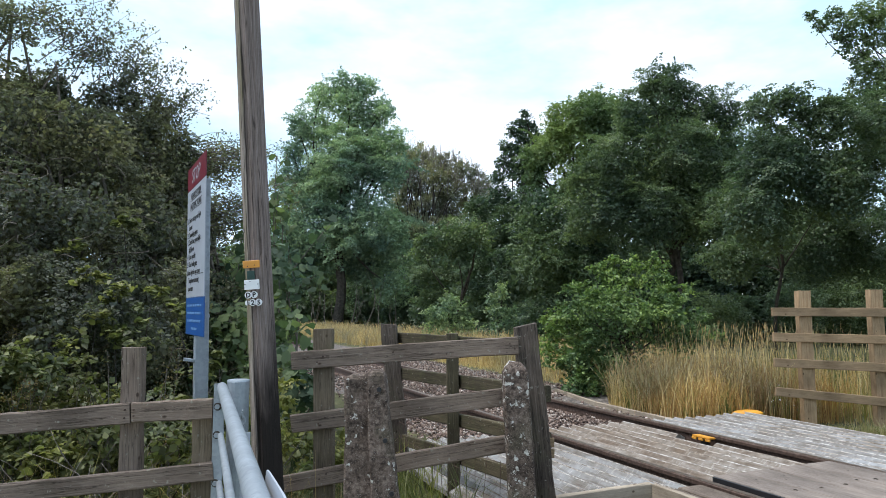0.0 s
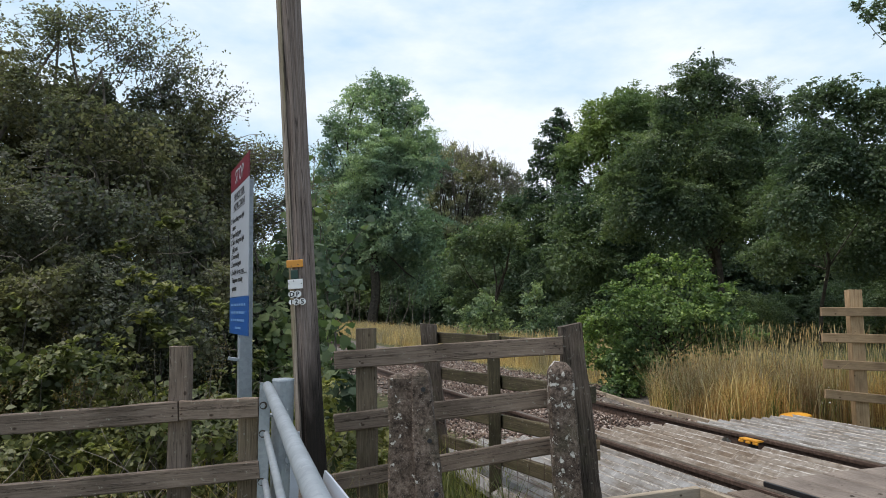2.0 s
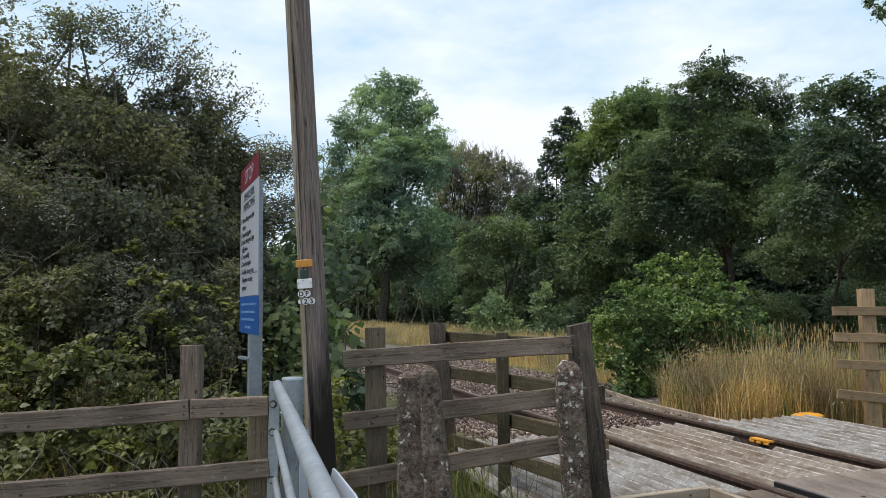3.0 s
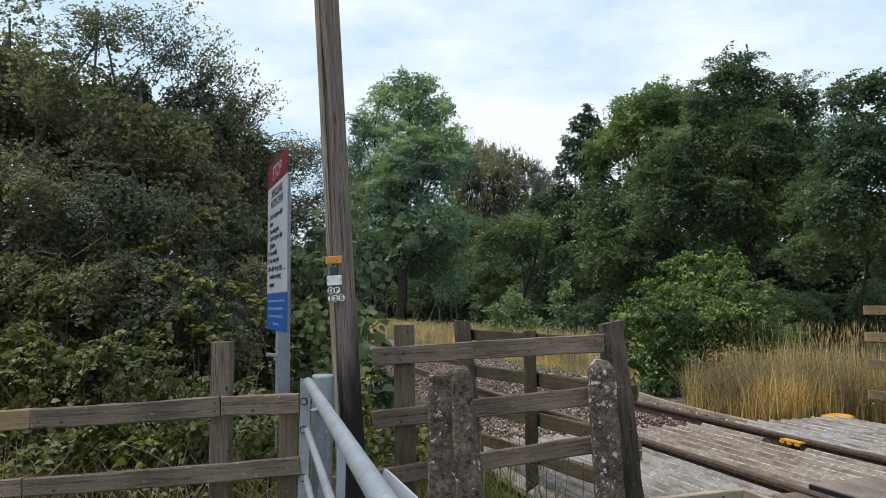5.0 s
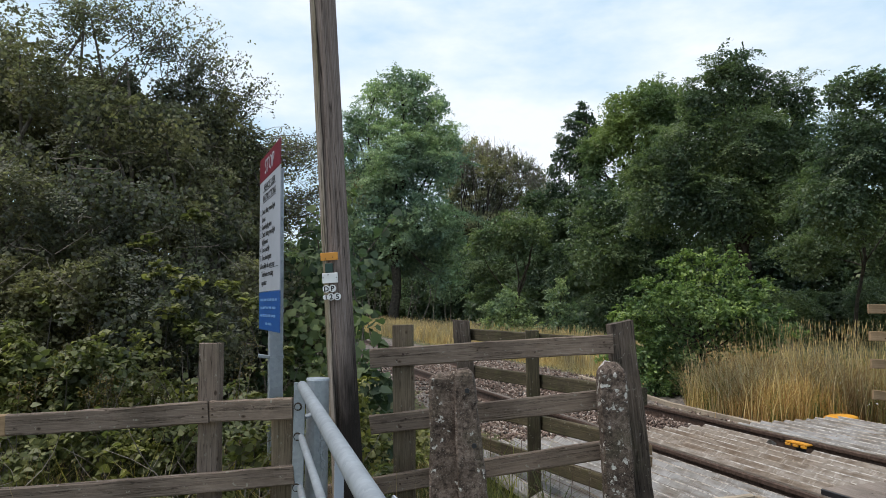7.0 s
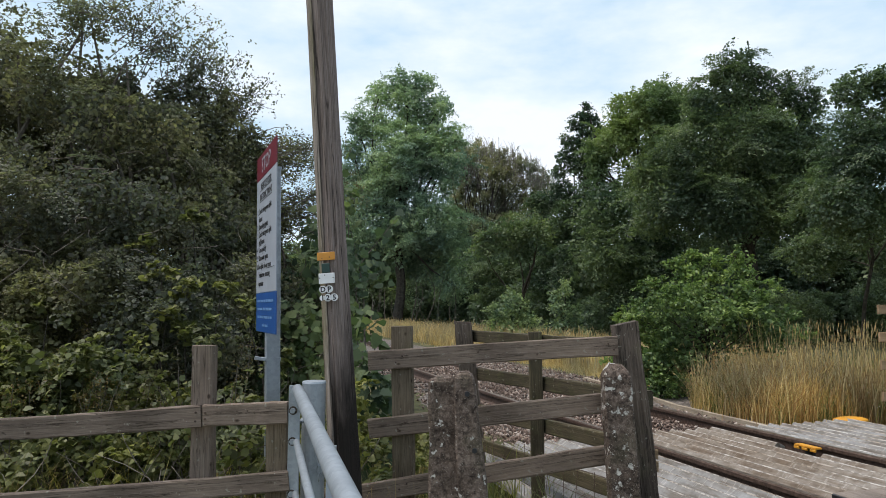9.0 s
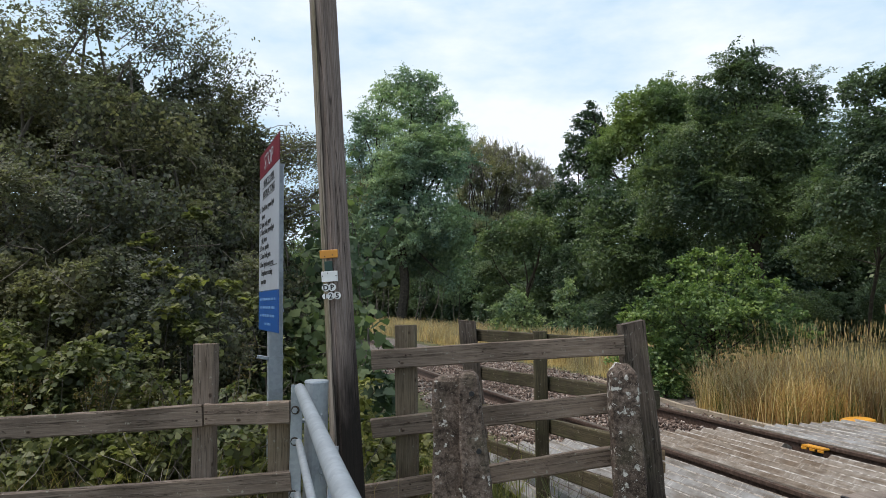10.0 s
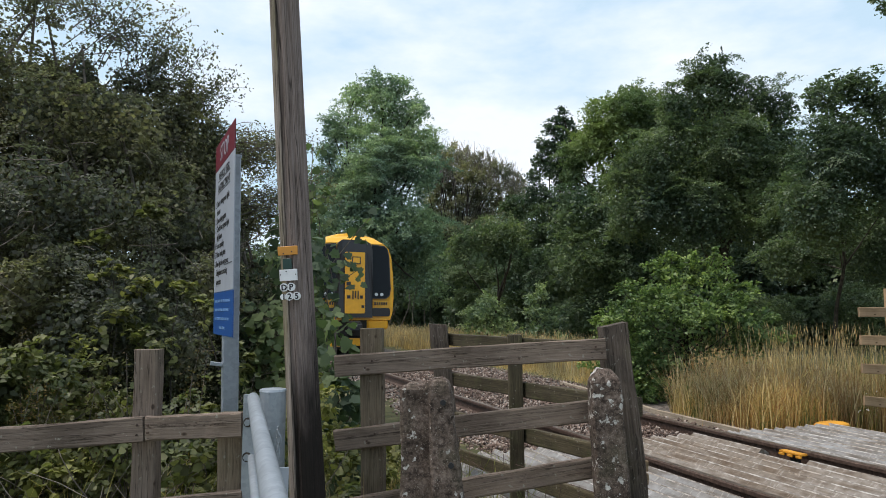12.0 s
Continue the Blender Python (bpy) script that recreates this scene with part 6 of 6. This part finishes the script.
    tree("round_bush", "small round green bush by the dry grass", [(0.25, 25.0, 1.75, 0.62), (-0.25, 25.0, 1.3, 0.5), (0.75, 25.0, 1.2, 0.5), (0.2, 24.8, 0.7, 0.75), (-0.45, 25, 0.7, 0.5), (0.95, 25, 0.7, 0.45)],
         0.085, L_ROUND, 90, (0.2, 25.3, 0), "bush", trunk_r=0.06, group="round bushes", clump=0.36, cover=1.1, dense=4.6, inner=1.0, rise=0.7, droop=0.2, slim=0.2)
    tree("round_bush", "small upright green bush by the dry grass", [(2.35, 26.0, 2.25, 0.4), (2.15, 26.0, 1.6, 0.5), (2.7, 26.0, 1.3, 0.45), (2.2, 25.8, 0.8, 0.6), (2.8, 26, 0.6, 0.5), (1.9, 26, 2.0, 0.3)],
         0.085, L_ROUND, 91, (2.2, 26.3, 0), "bush", trunk_r=0.06, group="round bushes", clump=0.36, cover=1.1, dense=4.6, inner=1.0, rise=0.7, droop=0.2, slim=0.2)
    rng = random.Random(95)
    lob = []
    for i in range(42):
        x = -24.0 + i * 1.35
        y = 52 - 1.0 * max(0, x + 4) if x > -4 else 54
        y = max(y, 21 - 0.25 * max(0, x - 10))
        lob.append((x, y + rng.uniform(0, 2), rng.uniform(1.0, 2.6), rng.uniform(1.5, 2.3)))
        if i % 2 == 0 or x < -8:
            lob.append((x, y + 3, rng.uniform(3.4, 4.6), rng.uniform(1.7, 2.3)))
    lob += [(x, 57 + rng.uniform(-1, 1), z + rng.uniform(-0.8, 0.8), 2.2) for x in np.arange(-24, -11.5, 2.2) for z in (5.0,)]
    lob += [(x, 37 + rng.uniform(-1, 1.5), rng.uniform(0.3, 0.6), rng.uniform(0.6, 0.9)) for x in np.arange(2.5, 7.0, 0.8)]
    lob += [(x, 60 + rng.uniform(-1.5, 1.5), z + rng.uniform(-0.6, 0.6), rng.uniform(2.0, 2.6)) for x in np.arange(-22, 6, 1.9) for z in (1.6, 4.4, 6.8)]
    ob = thing("far_undergrowth", "dark woodland undergrowth closing the far side", "undergrowth", kind="stuff")
    mesh_part("leaf_mass", boughs_mesh("leaf_mass", lob, 0.24, L_ALDER, 96, clump=1.0, cover=0.9, dense=4.0, inner=1.1, core=1.4), None, ob)
    lob = [(x, 31 + rng.uniform(0, 3), rng.uniform(2.0, 6.0), rng.uniform(1.8, 2.4)) for x in np.arange(16, 40, 1.6)]
    lob += [(x, 34 + rng.uniform(0, 1), z, 2.0) for x in np.arange(5, 24, 2.2) for z in (1.2, 3.6)]
    scrub = [(x, 31.5 + rng.uniform(0, 2), z + rng.uniform(-0.5, 0.5), 1.7) for x in np.arange(4.7, 20, 1.7) for z in (1.5, 3.8, 6.0)]
    scrub += [(1.6, 42, 4.6, 1.7), (3.6, 42, 5.2, 1.6), (0.0, 42, 4.2, 1.6), (-1.6, 42, 4.2, 1.4), (1.6, 42, 6.4, 1.3), (3.4, 36, 2.6, 1.3), (3.6, 36.5, 4.4, 1.2), (3.9, 38, 7.2, 1.0), (4.6, 38, 7.7, 1.0), (3.2, 38, 6.4, 1.0), (4.6, 37, 5.8, 1.1)]
    ob = thing("woodland_stems", "thin pale bare stems at the shaded wood edge", "stems", kind="stuff")
    bm = bmesh.new()
    for _ in range(26):
        x, y = rng.uniform(-13.0, -1.0), rng.uniform(44.5, 47)
        limb(bm, (x, y, 0.3), (x + rng.uniform(-0.5, 0.5), y, rng.uniform(2.2, 4.6)), rng.uniform(0.018, 0.05), 0.010, rng, 0.22, 6, 5)
    part("stem_tangle", bm, M_TWIG, ob)
    # shade below the trees is put into this scrub's leaf colour
    ob = thing("alder_scrub", "alder scrub below the trees, leaf colour darkened for shade", "scrub", kind="stuff")
    mesh_part("leaf_mass", boughs_mesh("leaf_mass", scrub, 0.12, L_DARKSHADEALDER, 98, clump=0.7, cover=1.0, dense=4.4, inner=1.2, core=1.4), None, ob)
    ob = thing("far_woodland", "dark trees at the edge of the wood", "woodland", kind="stuff")
    mesh_part("leaf_mass", boughs_mesh("leaf_mass", lob, 0.24, L_ALDER, 97, clump=1.0, cover=0.9, dense=4.0, inner=1.1, core=1.4), None, ob)


build_hedge()
build_brambles()
build_grass()
build_sapling()
build_trees()


# ---------------------------------------------------------------- the train
T_YELLOW = paint("train_yellow", (0.82, 0.40, 0.015), 0.35, 0.12)
T_BLACK = paint("train_black", (0.018, 0.019, 0.022), 0.4, 0.2)
T_GREEN = paint("train_green", (0.012, 0.055, 0.042), 0.3, 0.15)
T_ROOF = paint("train_roof", (0.20, 0.19, 0.175), 0.7, 0.4)
T_UNDER = paint("train_underframe", (0.022, 0.02, 0.018), 0.8, 0.4)
T_GLASS = paint("train_glass", (0.012, 0.015, 0.018), 0.06, 0.1)
T_GLASS.node_tree.nodes["Principled BSDF"].inputs["Specular IOR Level"].default_value = 0.12
T_LAMP = paint("train_lamp", (0.62, 0.64, 0.66), 0.2, 0.1)


def train_section():
    """Half-width and height of the body, from the sill over the roof."""
    half = [(1.22, 1.02), (1.31, 1.25), (1.345, 1.7), (1.33, 2.4), (1.27, 3.0), (1.18, 3.28), (1.02, 3.48), (0.75, 3.66), (0.4, 3.76), (0.0, 3.80)]
    return half + [(-x, z) for x, z in half[-2::-1]]


def nose(x, z):
    """How far back the cab face lies at a place of it."""
    return -0.10 * (x / 1.3) ** 2 - 0.16 * max(0.0, (z - 1.5) / 2.3) ** 2 - 0.55 * max(0.0, (z - 3.3) / 0.5) ** 2


def face_patch(name, outline, out, thick, mat, parent, label=""):
    """A panel that follows the cab face: outline in (x, z)."""
    bm = bmesh.new()
    a = [bm.verts.new((x, nose(x, z) + out, z)) for x, z in outline]
    b = [bm.verts.new((x, nose(x, z) + out - thick, z)) for x, z in outline]
    n = len(outline)
    bm.faces.new(a)
    bm.faces.new(b[::-1])
    for j in range(n):
        bm.faces.new((a[j], a[(j + 1) % n], b[(j + 1) % n], b[j]))
    bmesh.ops.triangulate(bm, faces=[f for f in bm.faces if len(f.verts) > 4])
    return part(name, bm, mat, parent, label)


def rounded(x0, x1, z0, z1, r, n=4):
    pts = []
    for cx, cz, a0 in ((x1 - r, z1 - r, 0), (x0 + r, z1 - r, 90), (x0 + r, z0 + r, 180), (x1 - r, z0 + r, 270)):
        pts += [(cx + r * math.cos(radians(a0 + 90 * i / n)), cz + r * math.sin(radians(a0 + 90 * i / n))) for i in range(n + 1)]
    return pts


def build_train():
    tr = thing("train", "yellow-fronted two-car diesel train with black cab windows", "train")
    sec = train_section()
    for c, (y0, y1) in enumerate(((-0.75, -22.6), (-23.1, -45.5))):
        bm = bmesh.new()
        rings = []
        for y in (y0, y0 - 0.6, y0 - 6, y0 - 12, y0 - 18, y1):
            rings.append([bm.verts.new((x, y, z)) for x, z in sec])
        for r0, r1 in zip(rings, rings[1:]):
            for j in range(len(sec)):
                f = bm.faces.new((r0[j], r0[(j + 1) % len(sec)], r1[(j + 1) % len(sec)], r1[j]))
                f.material_index = 1 if 5 <= j <= len(sec) - 7 else 0
        bm.faces.new(rings[0])
        bm.faces.new(rings[-1])
        body = part("car_body", bm, T_GREEN, tr, "dark green carriage body with a grey roof")
        body.data.materials.append(T_ROOF)
        for side in (-1, 1):
            for i in range(9):
                y = y0 - 2.6 - i * 2.2
                bm = bmesh.new()
                q = [(side * 1.345, y, 1.95), (side * 1.345, y - 1.6, 1.95), (side * 1.285, y - 1.6, 2.95), (side * 1.285, y, 2.95)]
                a = [bm.verts.new(p) for p in q]
                b = [bm.verts.new((p[0] + side * 0.012, p[1], p[2])) for p in q]
                bm.faces.new(a)
                bm.faces.new(b)
                for j in range(4):
                    bm.faces.new((a[j], a[(j + 1) % 4], b[(j + 1) % 4], b[j]))
                part("side_window", bm, T_GLASS, body)
        for y in (y0 - 3.0, y1 + 3.0):
            bogie = box_part("bogie", (-1.1, y - 1.7, 0.25), (1.1, y + 1.7, 0.85), T_UNDER, tr, "dark wheel bogie", bevel=0.06)
            for dy in (-1.25, 1.25):
                for x in (-0.7525, 0.7525):
                    bm = bmesh.new()
                    sweep(bm, [(x - 0.06, y + dy, 0.42), (x + 0.06, y + dy, 0.42)], ring(0.42, 24))
                    part("wheel", bm, T_UNDER, bogie)
        box_part("underframe", (-1.15, y1 + 5, 0.4), (1.15, y0 - 5, 1.0), T_UNDER, tr, "dark underfloor equipment", bevel=0.05)
    # the cab: a shell from the face back to the body
    cab = new("cab")
    cab.parent = tr
    bm = bmesh.new()
    rings = []
    for k in (0.0, 0.25, 0.6, 1.0):
        rr = []
        for x, z in sec:
            shrink = 0.955 + 0.045 * math.sin(k * math.pi / 2)
            zz = z - (1 - math.sin(k * math.pi / 2)) * 0.10 * max(0, (z - 3.2) / 0.6)
            y = nose(x * shrink, z)
            rr.append(bm.verts.new((x * shrink, y + (-0.76 - y) * k, zz)))
        rings.append(rr)
    n = len(sec)
    for r0, r1 in zip(rings, rings[1:]):
        for j in range(n):
            bm.faces.new((r0[j], r0[(j + 1) % n], r1[(j + 1) % n], r1[j]))
    mid = [bm.verts.new((0.0, nose(0, z), z)) for z in (1.02, 3.70)]
    f = bm.faces.new(rings[0])
    bmesh.ops.triangulate(bm, faces=[f])
    bm.verts.remove(mid[0])
    bm.verts.remove(mid[1])
    part("cab_shell", bm, T_YELLOW, cab, "bright yellow cab end")
    face_patch("gangway_surround", [(-0.56, 1.10), (0.56, 1.10), (0.56, 2.2), (0.56, 3.2), (0.50, 3.42), (0.36, 3.52), (-0.36, 3.52), (-0.50, 3.42), (-0.56, 3.2), (-0.56, 2.2)], 0.10, 0.3, T_BLACK, cab, "black gangway surround")
    door = face_patch("gangway_door", rounded(-0.31, 0.31, 1.23, 3.12, 0.03), 0.125, 0.05, T_YELLOW, cab, "yellow gangway door")
    for q in (rounded(-0.17, 0.10, 2.74, 2.98, 0.02), rounded(-0.14, 0.07, 2.77, 2.95, 0.02)):
        face_patch("hatch", q, 0.127 if q[0][0] > 0.08 else 0.13, 0.01, T_BLACK if q[0][0] > 0.08 else T_YELLOW, door)
    face_patch("door_latch", rounded(0.14, 0.27, 2.08, 2.20, 0.015), 0.13, 0.02, T_BLACK, door)
    for x0, x1, z0, z1 in ((-0.24, -0.15, 1.68, 1.78), (-0.11, -0.07, 1.66, 1.92), (-0.03, 0.01, 1.70, 1.92), (0.05, 0.09, 1.66, 1.92), (0.15, 0.25, 1.68, 1.78), (-0.29, -0.2, 1.40, 1.48)):
        face_patch("emblem_bar", [(x0, z0), (x1, z0), (x1, z1), (x0, z1)], 0.128, 0.004, T_BLACK, door)
    for side in (-1, 1):
        def flip(pts):
            return [(side * x, z) for x, z in pts][::side]
        win = face_patch("windscreen", flip([(0.585, 1.72), (1.02, 1.72), (1.12, 1.80), (1.155, 2.0), (1.115, 3.0), (1.06, 3.25), (0.98, 3.32), (0.585, 3.36)]), 0.015, 0.03, T_GLASS, cab, "dark windscreen")
        face_patch("windscreen_rim", flip([(0.56, 1.69), (1.04, 1.69), (1.15, 1.78), (1.185, 2.0), (1.145, 3.02), (1.08, 3.29), (0.99, 3.36), (0.56, 3.40)]), 0.006, 0.02, T_BLACK, cab)
        for x in (0.70, 0.88):
            bm = bmesh.new()
            sweep(bm, [(side * x, nose(x, 1.82), 1.82), (side * x, nose(x, 1.82) + 0.03, 1.82)], ring(0.052, 14))
            part("headlamp", bm, T_LAMP, cab, "round pale headlamp")
        face_patch("lower_panel", flip(rounded(0.57, 1.16, 1.14, 1.40, 0.06)), 0.012, 0.03, T_BLACK, cab)
        for i in range(6):
            x = 0.64 + 0.075 * i
            face_patch("number_bar", flip([(x, 1.49), (x + 0.05, 1.49), (x + 0.05, 1.58), (x, 1.58)]), 0.008, 0.012, T_BLACK, cab)
        v = box_part("valance", (0.44 * side if side > 0 else -1.12, -0.55, 0.74), (1.12 if side > 0 else -0.44, -0.10, 1.04), T_YELLOW, cab, "yellow lower skirt", bevel=0.05)
    box_part("bulkhead", (-0.44, -0.6, 0.55), (0.44, -0.16, 1.10), T_UNDER, cab, "dark recess round the coupling")
    cp = box_part("coupler", (-0.19, -0.2, 0.72), (0.19, 0.22, 1.0), T_UNDER, cab, "dark steel coupler", bevel=0.04)
    box_part("coupler_face", (-0.22, 0.2, 0.70), (0.22, 0.27, 0.92), T_BLACK, cp, bevel=0.03)
    box_part("air_cock", (-0.04, 0.272, 0.84), (0.06, 0.30, 0.92), T_LAMP, cp, bevel=0.01)
    bm = bmesh.new()
    box(bm, (-0.95, -0.65, 0.22), (0.95, -0.02, 0.46))
    for vtx in bm.verts:
        if vtx.co.y > -0.1 and abs(vtx.co.x) > 0.9:
            vtx.co.y -= 0.22
    bmesh.ops.bevel(bm, geom=bm.edges[:], offset=0.03, segments=2, affect="EDGES")
    part("obstacle_deflector", bm, T_YELLOW, cab, "yellow obstacle deflector")
    return tr


train = build_train()


def motions():
    """The train runs up to the crossing at a steady pace."""
    rows = []
    for t in (0, 2, 4, 6, 8, 10, 11, 11.4, 11.6, 11.7, 11.8, 11.9, 12.0):
        p = tp(16.8 + 22.6 * (12.0 - t), 0.05, RAIL_Z)
        rows.append((t, pose(p.x, p.y, p.z, 0, 0, -156.6)))
    walk(train, rows)


motions()
